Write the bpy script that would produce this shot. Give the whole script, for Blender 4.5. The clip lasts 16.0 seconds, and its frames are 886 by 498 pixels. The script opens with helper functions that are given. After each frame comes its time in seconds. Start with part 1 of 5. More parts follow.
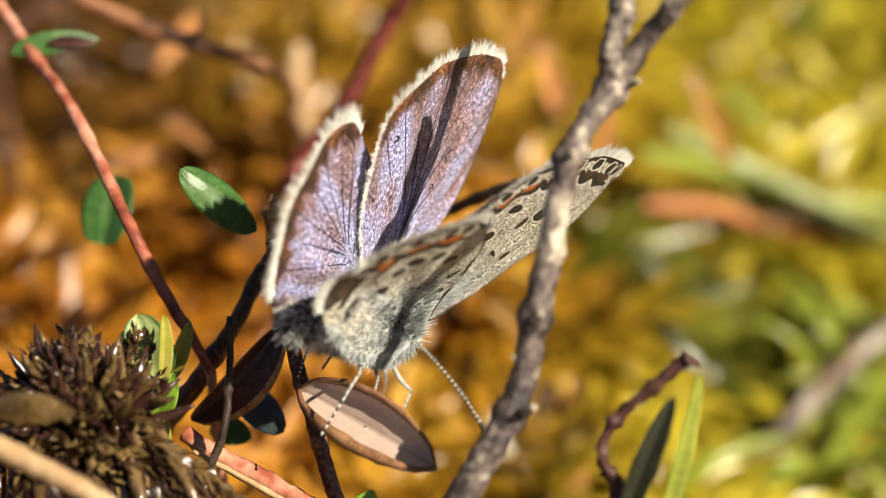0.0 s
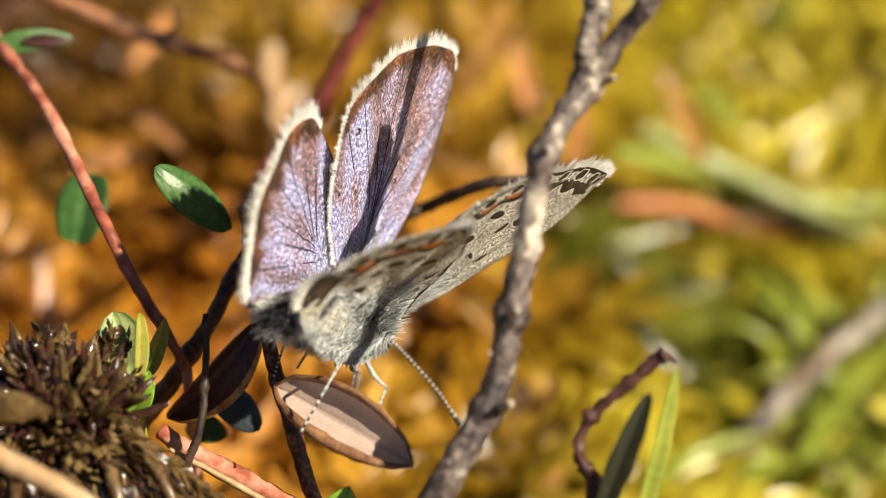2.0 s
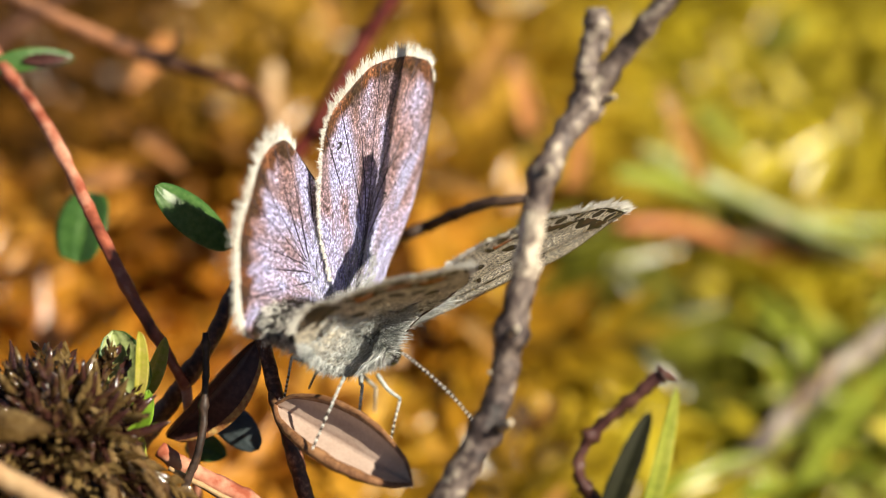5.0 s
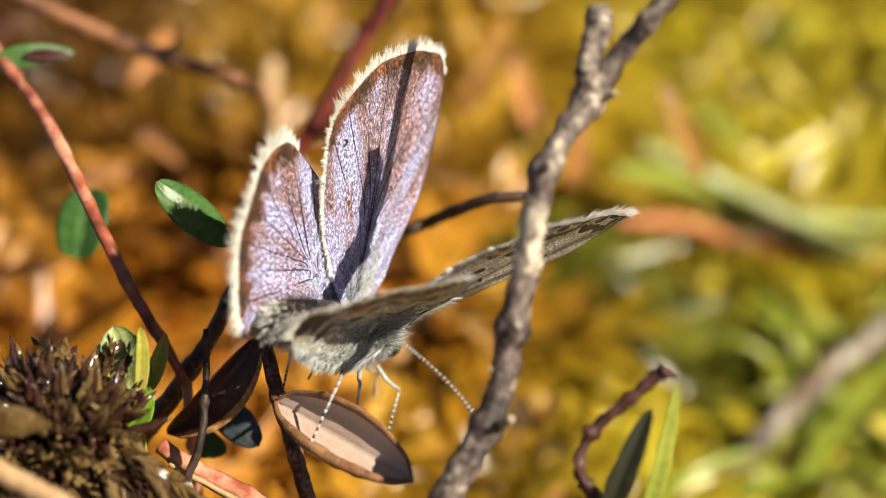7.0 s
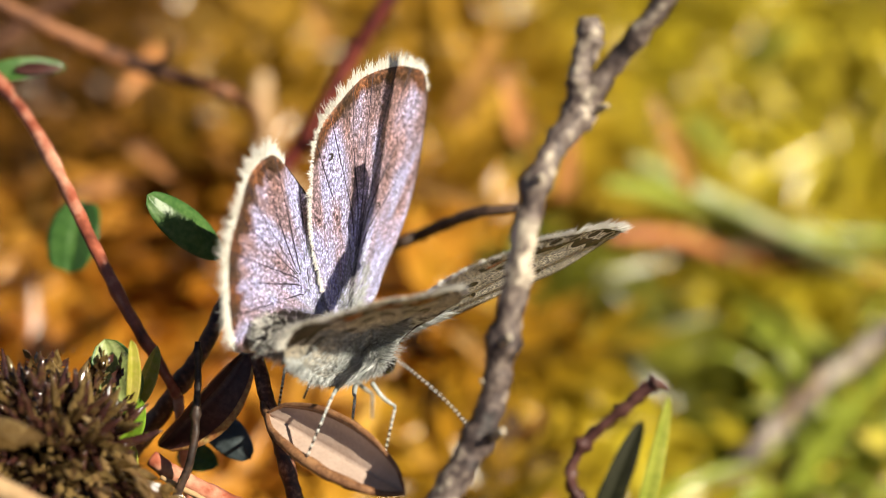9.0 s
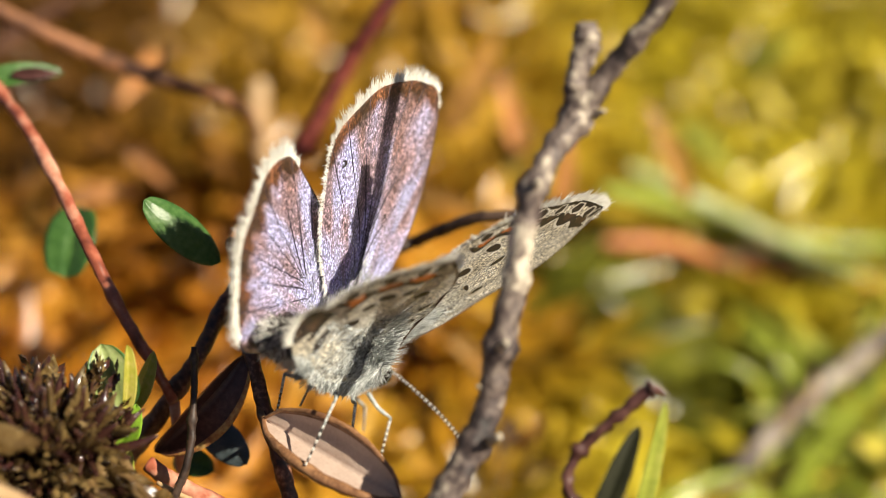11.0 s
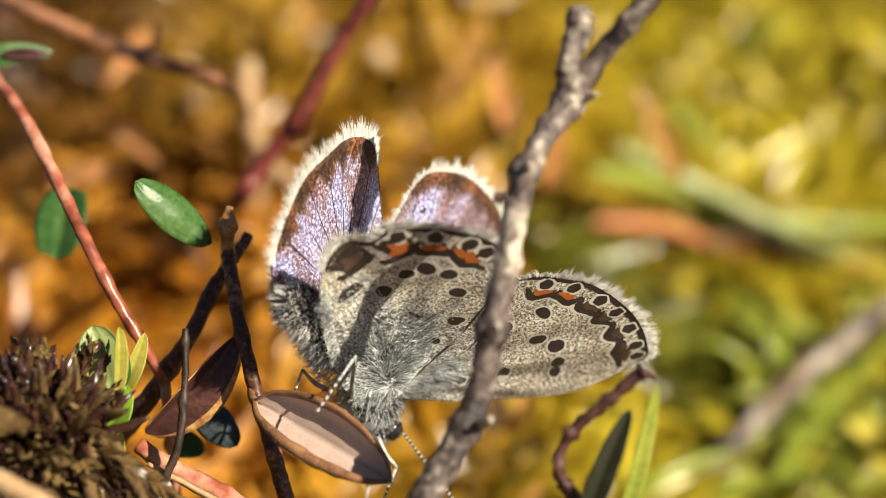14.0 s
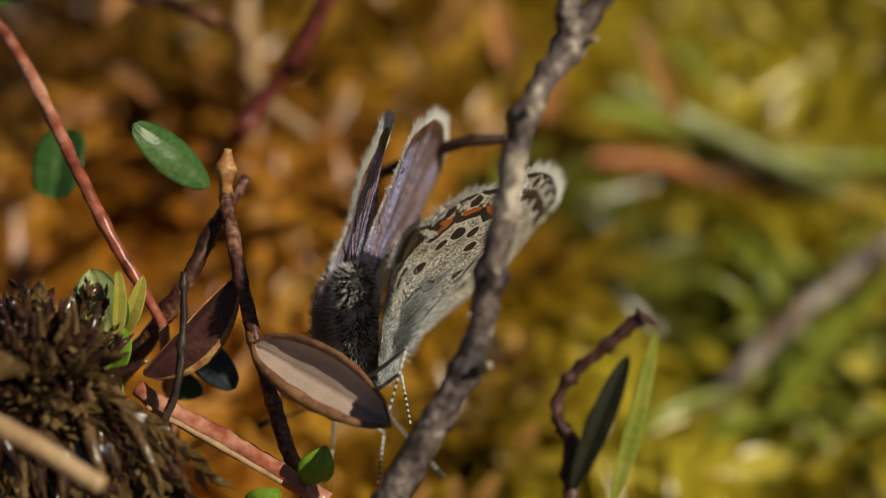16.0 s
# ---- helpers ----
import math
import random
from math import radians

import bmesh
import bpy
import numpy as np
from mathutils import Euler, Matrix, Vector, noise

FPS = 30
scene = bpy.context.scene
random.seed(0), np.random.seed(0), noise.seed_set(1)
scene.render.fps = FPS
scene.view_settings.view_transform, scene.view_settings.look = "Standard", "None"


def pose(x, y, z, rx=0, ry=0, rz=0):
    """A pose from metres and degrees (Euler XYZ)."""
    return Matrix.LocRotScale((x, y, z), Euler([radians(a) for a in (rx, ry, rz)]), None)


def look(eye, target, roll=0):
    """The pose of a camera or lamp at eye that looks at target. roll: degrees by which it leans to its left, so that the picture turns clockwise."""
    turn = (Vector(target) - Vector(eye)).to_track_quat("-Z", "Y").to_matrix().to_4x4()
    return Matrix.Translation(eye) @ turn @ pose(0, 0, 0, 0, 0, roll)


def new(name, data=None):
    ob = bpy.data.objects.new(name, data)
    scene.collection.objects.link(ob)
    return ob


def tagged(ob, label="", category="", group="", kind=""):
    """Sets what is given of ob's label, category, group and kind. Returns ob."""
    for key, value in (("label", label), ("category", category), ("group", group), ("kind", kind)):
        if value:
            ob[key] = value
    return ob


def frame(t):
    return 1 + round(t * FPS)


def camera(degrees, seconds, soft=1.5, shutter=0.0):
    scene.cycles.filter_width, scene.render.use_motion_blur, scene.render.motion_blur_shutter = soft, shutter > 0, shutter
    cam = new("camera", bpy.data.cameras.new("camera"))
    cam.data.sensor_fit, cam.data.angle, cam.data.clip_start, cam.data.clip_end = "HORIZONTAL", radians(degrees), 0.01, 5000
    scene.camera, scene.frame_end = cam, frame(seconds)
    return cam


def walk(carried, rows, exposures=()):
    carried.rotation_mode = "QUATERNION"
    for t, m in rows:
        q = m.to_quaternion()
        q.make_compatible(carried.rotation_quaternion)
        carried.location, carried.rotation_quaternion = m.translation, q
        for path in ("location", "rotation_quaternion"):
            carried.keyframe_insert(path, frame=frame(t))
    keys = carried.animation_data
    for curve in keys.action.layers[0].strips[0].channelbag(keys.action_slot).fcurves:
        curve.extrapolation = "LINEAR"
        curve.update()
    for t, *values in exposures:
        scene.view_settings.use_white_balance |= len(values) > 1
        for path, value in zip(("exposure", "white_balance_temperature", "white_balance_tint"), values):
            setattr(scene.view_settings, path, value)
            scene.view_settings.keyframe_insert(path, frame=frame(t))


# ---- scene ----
cam = camera(20, 16.0, soft=0.5)
cam.data.dof.use_dof = True
cam.data.dof.focus_distance = 0.1203
cam.data.dof.aperture_fstop = 28
PATH = [
    (0.0, pose(0.00038, -0.09803, 0.08910, 54.526, 0.399, 0.601)),
    (0.5, pose(0.00024, -0.09793, 0.08914, 54.232, 0.267, 0.440)),
    (1.0, pose(0.00018, -0.09826, 0.08895, 54.478, 0.236, 0.136)),
    (1.5, pose(0.00014, -0.09830, 0.08896, 54.562, 0.166, 0.028)),
    (2.0, pose(0.00008, -0.09827, 0.08891, 54.594, 0.132, -0.064)),
    (2.5, pose(0.00020, -0.09820, 0.08886, 54.563, 0.105, -0.029)),
    (3.0, pose(0.00022, -0.09823, 0.08867, 54.772, 0.102, -0.016)),
    (3.5, pose(0.00006, -0.09843, 0.08859, 55.081, 0.064, -0.115)),
    (4.0, pose(0.00016, -0.09842, 0.08867, 55.161, 0.103, -0.015)),
    (6.5, pose(0.00006, -0.09828, 0.08882, 54.991, 0.073, 0.020)),
    (7.0, pose(0.00000, -0.09830, 0.08880, 55.001, 0.003, -0.001)),
    (7.5, pose(0.00008, -0.09835, 0.08887, 55.020, 0.131, -0.075)),
    (8.0, pose(0.00001, -0.09837, 0.08883, 55.092, 0.013, -0.103)),
    (8.5, pose(-0.00012, -0.09838, 0.08871, 55.235, -0.024, -0.248)),
    (9.0, pose(-0.00011, -0.09852, 0.08873, 55.375, -0.109, -0.229)),
    (11.5, pose(-0.00016, -0.09854, 0.08851, 55.675, -0.277, -0.272)),
    (12.0, pose(-0.00024, -0.09861, 0.08856, 55.772, -0.369, -0.227)),
    (12.5, pose(-0.00024, -0.09833, 0.08872, 55.456, -0.353, -0.253)),
    (13.0, pose(-0.00035, -0.09820, 0.08891, 55.034, -0.423, -0.403)),
    (13.5, pose(-0.00039, -0.09823, 0.08896, 54.851, -0.481, -0.424)),
    (14.0, pose(-0.00040, -0.09840, 0.08881, 55.036, -0.532, -0.433)),
    (14.5, pose(-0.00049, -0.09821, 0.08895, 54.771, -0.602, -0.482)),
    (15.0, pose(-0.00053, -0.09761, 0.08947, 53.795, -0.686, -0.401)),
    (15.5, pose(-0.00041, -0.09745, 0.08950, 53.302, -0.607, -0.419)),
    (16.0, pose(-0.00054, -0.09773, 0.08947, 53.305, -0.673, -0.453)),
]
walk(cam, PATH, exposures=[(0, 0.73), (14.8, 0.73), (15.0, 0.64), (15.5, -0.15), (16.0, -0.48)])

# ---- light ----
SUN_FROM = Vector((0.60, -0.38, 0.705)).normalized()
world = bpy.data.worlds.new("sky")
scene.world = world
world.use_nodes = True
wn = world.node_tree.nodes
sky = wn.new("ShaderNodeTexSky")
sky.sky_type = "NISHITA"
sky.sun_disc = False
sky.sun_elevation = math.asin(SUN_FROM.z)
sky.sun_rotation = math.atan2(SUN_FROM.x, SUN_FROM.y)
world.node_tree.links.new(sky.outputs[0], wn["Background"].inputs[0])
wn["Background"].inputs[1].default_value = 0.028
sun = new("sun", bpy.data.lights.new("sun", "SUN"))
sun.data.energy = 5.0
sun.data.angle = radians(0.53)
sun.data.color = (1.0, 0.9, 0.715)
sun.matrix_world = look(SUN_FROM * 2, (0, 0, 0))


# ---- materials ----
def material(name):
    m = bpy.data.materials.new(name)
    m.use_nodes = True
    nt = m.node_tree
    return m, nt, nt.nodes["Principled BSDF"]


def ramp(nt, fac, stops):
    r = nt.nodes.new("ShaderNodeValToRGB")
    e = r.color_ramp.elements
    while len(e) < len(stops):
        e.new(0.5)
    for k, (p, c) in zip(e, stops):
        k.position, k.color = p, (*c, 1)
    nt.links.new(fac, r.inputs[0])
    return r.outputs[0]


def noise_tex(nt, scale, detail=4, stretch=None, rough=0.6):
    co = nt.nodes.new("ShaderNodeTexCoord").outputs["Object"]
    if stretch:
        mp = nt.nodes.new("ShaderNodeMapping")
        mp.inputs["Scale"].default_value = stretch
        nt.links.new(co, mp.inputs[0])
        co = mp.outputs[0]
    n = nt.nodes.new("ShaderNodeTexNoise")
    n.inputs["Scale"].default_value = scale
    n.inputs["Detail"].default_value = detail
    n.inputs["Roughness"].default_value = rough
    nt.links.new(co, n.inputs["Vector"])
    return n.outputs["Fac"]


def mixed(nt, fac, a, b, blend="MIX"):
    m = nt.nodes.new("ShaderNodeMix")
    m.data_type, m.blend_type = "RGBA", blend
    for sock, v in ((m.inputs[0], fac), (m.inputs[6], a), (m.inputs[7], b)):
        if isinstance(v, (int, float)):
            sock.default_value = v
        elif isinstance(v, tuple):
            sock.default_value = (*v, 1)
        else:
            nt.links.new(v, sock)
    return m.outputs[2]


def bumped(nt, bsdf, height, depth, strength=0.6):
    b = nt.nodes.new("ShaderNodeBump")
    b.inputs["Strength"].default_value = strength
    b.inputs["Distance"].default_value = depth
    nt.links.new(height, b.inputs["Height"])
    nt.links.new(b.outputs[0], bsdf.inputs["Normal"])


def translucent(nt, bsdf, colour, share):
    """Lets light through a thin sheet."""
    t = nt.nodes.new("ShaderNodeBsdfTranslucent")
    if isinstance(colour, tuple):
        t.inputs[0].default_value = (*colour, 1)
    else:
        nt.links.new(colour, t.inputs[0])
    mx = nt.nodes.new("ShaderNodeMixShader")
    mx.inputs[0].default_value = share
    out = nt.nodes["Material Output"]
    nt.links.new(bsdf.outputs[0], mx.inputs[1])
    nt.links.new(t.outputs[0], mx.inputs[2])
    nt.links.new(mx.outputs[0], out.inputs[0])


def natural(name, stops, coarse, fine, rough=0.5, depth=0.00004, share=0.0, spec=0.5, stretch=None, island=False):
    """Two scales of variation, fine relief, and light through it where thin."""
    m, nt, p = material(name)
    a = noise_tex(nt, coarse, 3, stretch)
    b = noise_tex(nt, fine, 5, stretch)
    mth = nt.nodes.new("ShaderNodeMath")
    mth.operation = "MULTIPLY_ADD"
    mth.inputs[1].default_value = 0.45
    nt.links.new(b, mth.inputs[0])
    sc = nt.nodes.new("ShaderNodeMath")
    sc.operation = "MULTIPLY"
    sc.inputs[1].default_value = 0.6
    nt.links.new(a, sc.inputs[0])
    nt.links.new(sc.outputs[0], mth.inputs[2])
    fac = mth.outputs[0]
    if island:
        g = nt.nodes.new("ShaderNodeNewGeometry")
        ad = nt.nodes.new("ShaderNodeMath")
        ad.operation = "MULTIPLY_ADD"
        ad.inputs[1].default_value = 0.4
        nt.links.new(g.outputs["Random Per Island"], ad.inputs[0])
        sb = nt.nodes.new("ShaderNodeMath")
        sb.operation = "SUBTRACT"
        sb.inputs[1].default_value = 0.2
        nt.links.new(fac, sb.inputs[0])
        nt.links.new(sb.outputs[0], ad.inputs[2])
        fac = ad.outputs[0]
    col = ramp(nt, fac, stops)
    nt.links.new(col, p.inputs["Base Color"])
    p.inputs["Roughness"].default_value = rough
    p.inputs["Specular IOR Level"].default_value = spec
    bumped(nt, p, b, depth)
    if share:
        translucent(nt, p, col, share)
    return m


BARK = natural("grey_bark", [(0.4, (0.02, 0.014, 0.014)), (0.48, (0.085, 0.06, 0.055)), (0.55, (0.2, 0.155, 0.13)), (0.63, (0.6, 0.52, 0.41))], 330, 2600, 0.6, 0.00012)
PALE_BARK = natural("pale_bud_scar", [(0.3, (0.2, 0.16, 0.12)), (0.5, (0.4, 0.34, 0.26)), (0.7, (0.6, 0.54, 0.44))], 900, 5000, 0.7, 0.00006)
MAROON_BARK = natural("maroon_bark", [(0.38, (0.03, 0.005, 0.004)), (0.5, (0.11, 0.016, 0.011)), (0.64, (0.26, 0.06, 0.035))], 110, 1300, 0.5, 0.00004)
# orange stop paints the lit lengths, dark stop the shaded ones
BROWN_BARK = natural("brown_bark", [(0.42, (0.02, 0.007, 0.003)), (0.5, (0.07, 0.024, 0.009)), (0.6, (0.34, 0.14, 0.055))], 130, 1300, 0.6, 0.00004)
# long peach and dark bands: sunlight and cast shadow put into the bark colour
RED_BARK_LIT = natural("red_bark_lit_bands", [(0.38, (0.09, 0.022, 0.014)), (0.5, (0.36, 0.1, 0.055)), (0.64, (0.75, 0.4, 0.27))], 70, 800, 0.3, 0.00004)
DARK_BARK = natural("dark_bark", [(0.35, (0.03, 0.014, 0.01)), (0.52, (0.11, 0.045, 0.026)), (0.68, (0.3, 0.15, 0.08))], 800, 5000, 0.6, 0.00005)
STEM_BARK = natural("red_brown_shoot", [(0.38, (0.03, 0.01, 0.007)), (0.52, (0.1, 0.035, 0.02)), (0.68, (0.4, 0.2, 0.12))], 500, 4000, 0.45, 0.00005)
BLACK_BARK = natural("blackish_bark", [(0.36, (0.01, 0.006, 0.005)), (0.5, (0.03, 0.016, 0.011)), (0.66, (0.1, 0.06, 0.04))], 500, 3000, 0.55, 0.00005)
TIP_BARK = natural("orange_shoot_tip", [(0.34, (0.16, 0.05, 0.02)), (0.5, (0.4, 0.17, 0.06)), (0.66, (0.6, 0.4, 0.14))], 1200, 5000, 0.45, 0.00005)
STRAP_LEAF = natural("golden_dead_leaf", [(0.3, (0.3, 0.13, 0.03)), (0.55, (0.5, 0.26, 0.07)), (0.78, (0.7, 0.46, 0.18))], 300, 2500, 0.35, 0.00003, 0.25)
TAN_STRAW = natural("tan_straw", [(0.3, (0.3, 0.15, 0.07)), (0.55, (0.5, 0.33, 0.17)), (0.75, (0.65, 0.5, 0.33))], 600, 3000, 0.5)
GREEN_LEAF = natural("glossy_green_leaf", [(0.3, (0.025, 0.07, 0.014)), (0.52, (0.05, 0.125, 0.025)), (0.78, (0.12, 0.21, 0.06))], 500, 4000, 0.38, 0.00003, 0.1)
BRIGHT_LEAF = natural("bright_green_leaf", [(0.3, (0.14, 0.28, 0.02)), (0.55, (0.26, 0.45, 0.04)), (0.8, (0.42, 0.6, 0.12))], 500, 4000, 0.25, 0.00002, 0.2)
CORAL_STRAW = natural("orange_straw", [(0.3, (0.45, 0.13, 0.04)), (0.55, (0.66, 0.25, 0.09)), (0.8, (0.8, 0.45, 0.24))], 300, 2500, 0.4, 0.00003, 0.2)
YOUNG_LEAF = natural("yellow_green_leaf", [(0.3, (0.2, 0.26, 0.03)), (0.55, (0.38, 0.4, 0.06)), (0.8, (0.55, 0.5, 0.16))], 500, 4000, 0.35, 0.00002, 0.25)
PURPLE_LEAF = natural("brown_purple_leaf", [(0.3, (0.03, 0.012, 0.012)), (0.55, (0.085, 0.035, 0.03)), (0.8, (0.2, 0.1, 0.07))], 600, 4500, 0.35, 0.00003, 0.05)
SLATE_LEAF = natural("dark_bluish_leaf", [(0.3, (0.02, 0.028, 0.03)), (0.55, (0.05, 0.065, 0.07)), (0.8, (0.12, 0.14, 0.15))], 600, 4500, 0.35, 0.00003)
BUD_LEAF = natural("orange_yellow_bud_leaf", [(0.3, (0.26, 0.26, 0.03)), (0.52, (0.42, 0.4, 0.06)), (0.75, (0.62, 0.5, 0.18))], 600, 4500, 0.35, 0.00002, 0.2)
SAGE_LEAF = natural("pale_sage_leaf", [(0.3, (0.17, 0.22, 0.06)), (0.55, (0.3, 0.36, 0.13)), (0.8, (0.48, 0.5, 0.26))], 500, 4500, 0.4, 0.00002, 0.1)
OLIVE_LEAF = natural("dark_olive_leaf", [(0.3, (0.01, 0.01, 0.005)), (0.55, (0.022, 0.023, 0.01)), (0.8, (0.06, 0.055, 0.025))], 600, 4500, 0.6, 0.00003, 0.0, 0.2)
PALE_LEAF = natural("pinkish_pale_leaf", [(0.3, (0.42, 0.3, 0.24)), (0.55, (0.54, 0.41, 0.34)), (0.8, (0.65, 0.52, 0.45))], 500, 6000, 0.42, 0.00002, 0.08)
RIM_LEAF = natural("brown_leaf_rim", [(0.36, (0.09, 0.04, 0.02)), (0.5, (0.19, 0.088, 0.042)), (0.66, (0.36, 0.19, 0.09))], 700, 6000, 0.4, 0.00004)
ORANGE_LEAF = natural("orange_dead_leaf", [(0.3, (0.36, 0.13, 0.035)), (0.55, (0.62, 0.28, 0.1)), (0.8, (0.75, 0.48, 0.26))], 500, 3000, 0.4, 0.00003, 0.2)
GRASS = natural("green_grass", [(0.3, (0.17, 0.22, 0.02)), (0.55, (0.36, 0.42, 0.05)), (0.8, (0.6, 0.62, 0.18))], 300, 3000, 0.25, 0.00002, 0.3)
# the whitish stop paints a blade's highlights as coarse patches of colour
HIGHLIT_GRASS = natural("highlit_green_grass", [(0.35, (0.2, 0.28, 0.06)), (0.52, (0.34, 0.4, 0.13)), (0.64, (0.8, 0.82, 0.55))], 150, 2000, 0.25, 0.00002, 0.3)
TUFT = natural("dark_brown_moss", [(0.25, (0.02, 0.007, 0.007)), (0.42, (0.06, 0.022, 0.018)), (0.58, (0.1, 0.06, 0.02)), (0.75, (0.24, 0.16, 0.06))], 300, 3000, 0.12, 0.00003, 0.2, 1.0, island=True)
WET_STRAND = natural("wet_brown_strand", [(0.28, (0.02, 0.008, 0.005)), (0.45, (0.055, 0.026, 0.011)), (0.62, (0.11, 0.06, 0.022)), (0.78, (0.22, 0.14, 0.06))], 400, 3500, 0.1, 0.00005, 0.15, 1.0, island=True)
GOLD_MOSS = natural("golden_brown_moss", [(0.3, (0.045, 0.024, 0.007)), (0.52, (0.135, 0.078, 0.023)), (0.72, (0.33, 0.22, 0.085))], 700, 4000, 0.15, 0.00006, 0.25, 1.0)
SOIL = natural("peat", [(0.3, (0.025, 0.01, 0.003)), (0.55, (0.06, 0.026, 0.006)), (0.8, (0.14, 0.065, 0.015))], 60, 700, 0.8, 0.0004)


def moss_material():
    """Golden sphagnum that turns yellow-green towards the wetter side."""
    m, nt, p = material("sphagnum")
    co = nt.nodes.new("ShaderNodeTexCoord").outputs["Object"]
    sep = nt.nodes.new("ShaderNodeSeparateXYZ")
    nt.links.new(co, sep.inputs[0])
    isl = nt.nodes.new("ShaderNodeNewGeometry").outputs["Random Per Island"]
    frond = nt.nodes.new("ShaderNodeMapRange")
    frond.inputs["From Min"].default_value = 0.28
    frond.inputs["From Max"].default_value = 0.72
    nt.links.new(noise_tex(nt, 75, 3), frond.inputs["Value"])
    half = nt.nodes.new("ShaderNodeMath")
    half.operation = "MULTIPLY"
    half.inputs[1].default_value = 0.3
    nt.links.new(isl, half.inputs[0])
    both = nt.nodes.new("ShaderNodeMath")
    both.operation = "MULTIPLY_ADD"
    both.inputs[1].default_value = 0.7
    nt.links.new(frond.outputs[0], both.inputs[0])
    nt.links.new(half.outputs[0], both.inputs[2])
    g = both.outputs[0]
    gold = ramp(nt, g, [(0.0, (0.035, 0.01, 0.002)), (0.4, (0.34, 0.118, 0.008)), (0.75, (0.58, 0.275, 0.028)), (1.0, (0.75, 0.47, 0.13))])
    green = ramp(nt, g, [(0.0, (0.05, 0.04, 0.003)), (0.35, (0.37, 0.285, 0.014)), (0.7, (0.56, 0.46, 0.032)), (1.0, (0.8, 0.7, 0.17))])
    n = noise_tex(nt, 70, 2)
    ad = nt.nodes.new("ShaderNodeMath")
    ad.operation = "MULTIPLY_ADD"
    ad.inputs[1].default_value = 0.02
    nt.links.new(n, ad.inputs[0])
    near = nt.nodes.new("ShaderNodeMapRange")
    for k, v in (("From Min", 0.025), ("From Max", 0.055), ("To Min", 0.014), ("To Max", 0.0)):
        near.inputs[k].default_value = v
    nt.links.new(sep.outputs[1], near.inputs["Value"])
    east = nt.nodes.new("ShaderNodeMath")
    nt.links.new(sep.outputs[0], east.inputs[0])
    nt.links.new(near.outputs[0], east.inputs[1])
    nt.links.new(east.outputs[0], ad.inputs[2])
    mr = nt.nodes.new("ShaderNodeMapRange")
    mr.inputs["From Min"].default_value = 0.0135
    mr.inputs["From Max"].default_value = 0.0315
    nt.links.new(ad.outputs[0], mr.inputs["Value"])
    patch = nt.nodes.new("ShaderNodeMapRange")
    patch.inputs["From Min"].default_value = 0.6
    patch.inputs["From Max"].default_value = 0.75
    nt.links.new(noise_tex(nt, 45, 2), patch.inputs["Value"])
    dark = ramp(nt, g, [(0.0, (0.05, 0.055, 0.006)), (0.5, (0.13, 0.14, 0.012)), (1.0, (0.32, 0.32, 0.05))])
    green = mixed(nt, patch.outputs[0], green, dark)
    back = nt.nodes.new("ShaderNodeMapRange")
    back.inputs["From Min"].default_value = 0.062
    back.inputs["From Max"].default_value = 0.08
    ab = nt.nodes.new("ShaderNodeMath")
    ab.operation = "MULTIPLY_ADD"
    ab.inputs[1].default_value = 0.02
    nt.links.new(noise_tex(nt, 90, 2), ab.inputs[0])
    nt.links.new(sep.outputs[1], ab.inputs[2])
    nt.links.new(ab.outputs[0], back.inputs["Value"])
    ochre = ramp(nt, g, [(0.0, (0.035, 0.016, 0.002)), (0.4, (0.34, 0.185, 0.013)), (0.75, (0.6, 0.35, 0.032)), (1.0, (0.82, 0.58, 0.14))])
    # darker moss colour by position paints the brown shade at far left
    shade_umber = ramp(nt, g, [(0.0, (0.035, 0.014, 0.002)), (0.4, (0.11, 0.046, 0.005)), (0.75, (0.19, 0.09, 0.011)), (1.0, (0.42, 0.25, 0.07))])
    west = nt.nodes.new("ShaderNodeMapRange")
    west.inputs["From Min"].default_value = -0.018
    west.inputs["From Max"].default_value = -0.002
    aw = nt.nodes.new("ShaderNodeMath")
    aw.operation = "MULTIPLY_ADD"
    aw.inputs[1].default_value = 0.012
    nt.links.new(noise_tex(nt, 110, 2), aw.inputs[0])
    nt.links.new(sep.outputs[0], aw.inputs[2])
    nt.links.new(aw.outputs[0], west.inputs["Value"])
    ochre = mixed(nt, west.outputs[0], shade_umber, ochre)
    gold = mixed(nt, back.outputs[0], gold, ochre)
    col = mixed(nt, mr.outputs[0], gold, green)
    nt.links.new(col, p.inputs["Base Color"])
    p.inputs["Roughness"].default_value = 0.3
    p.inputs["Specular IOR Level"].default_value = 0.5
    bumped(nt, p, noise_tex(nt, 4000, 3), 0.00003)
    translucent(nt, p, col, 0.17)
    return m


MOSS = moss_material()
GREEN_MOSS = natural("olive_moss", [(0.25, (0.04, 0.045, 0.005)), (0.5, (0.12, 0.12, 0.01)), (0.75, (0.26, 0.26, 0.03))], 200, 2000, 0.3, 0.00003, 0.25, 0.5, island=True)


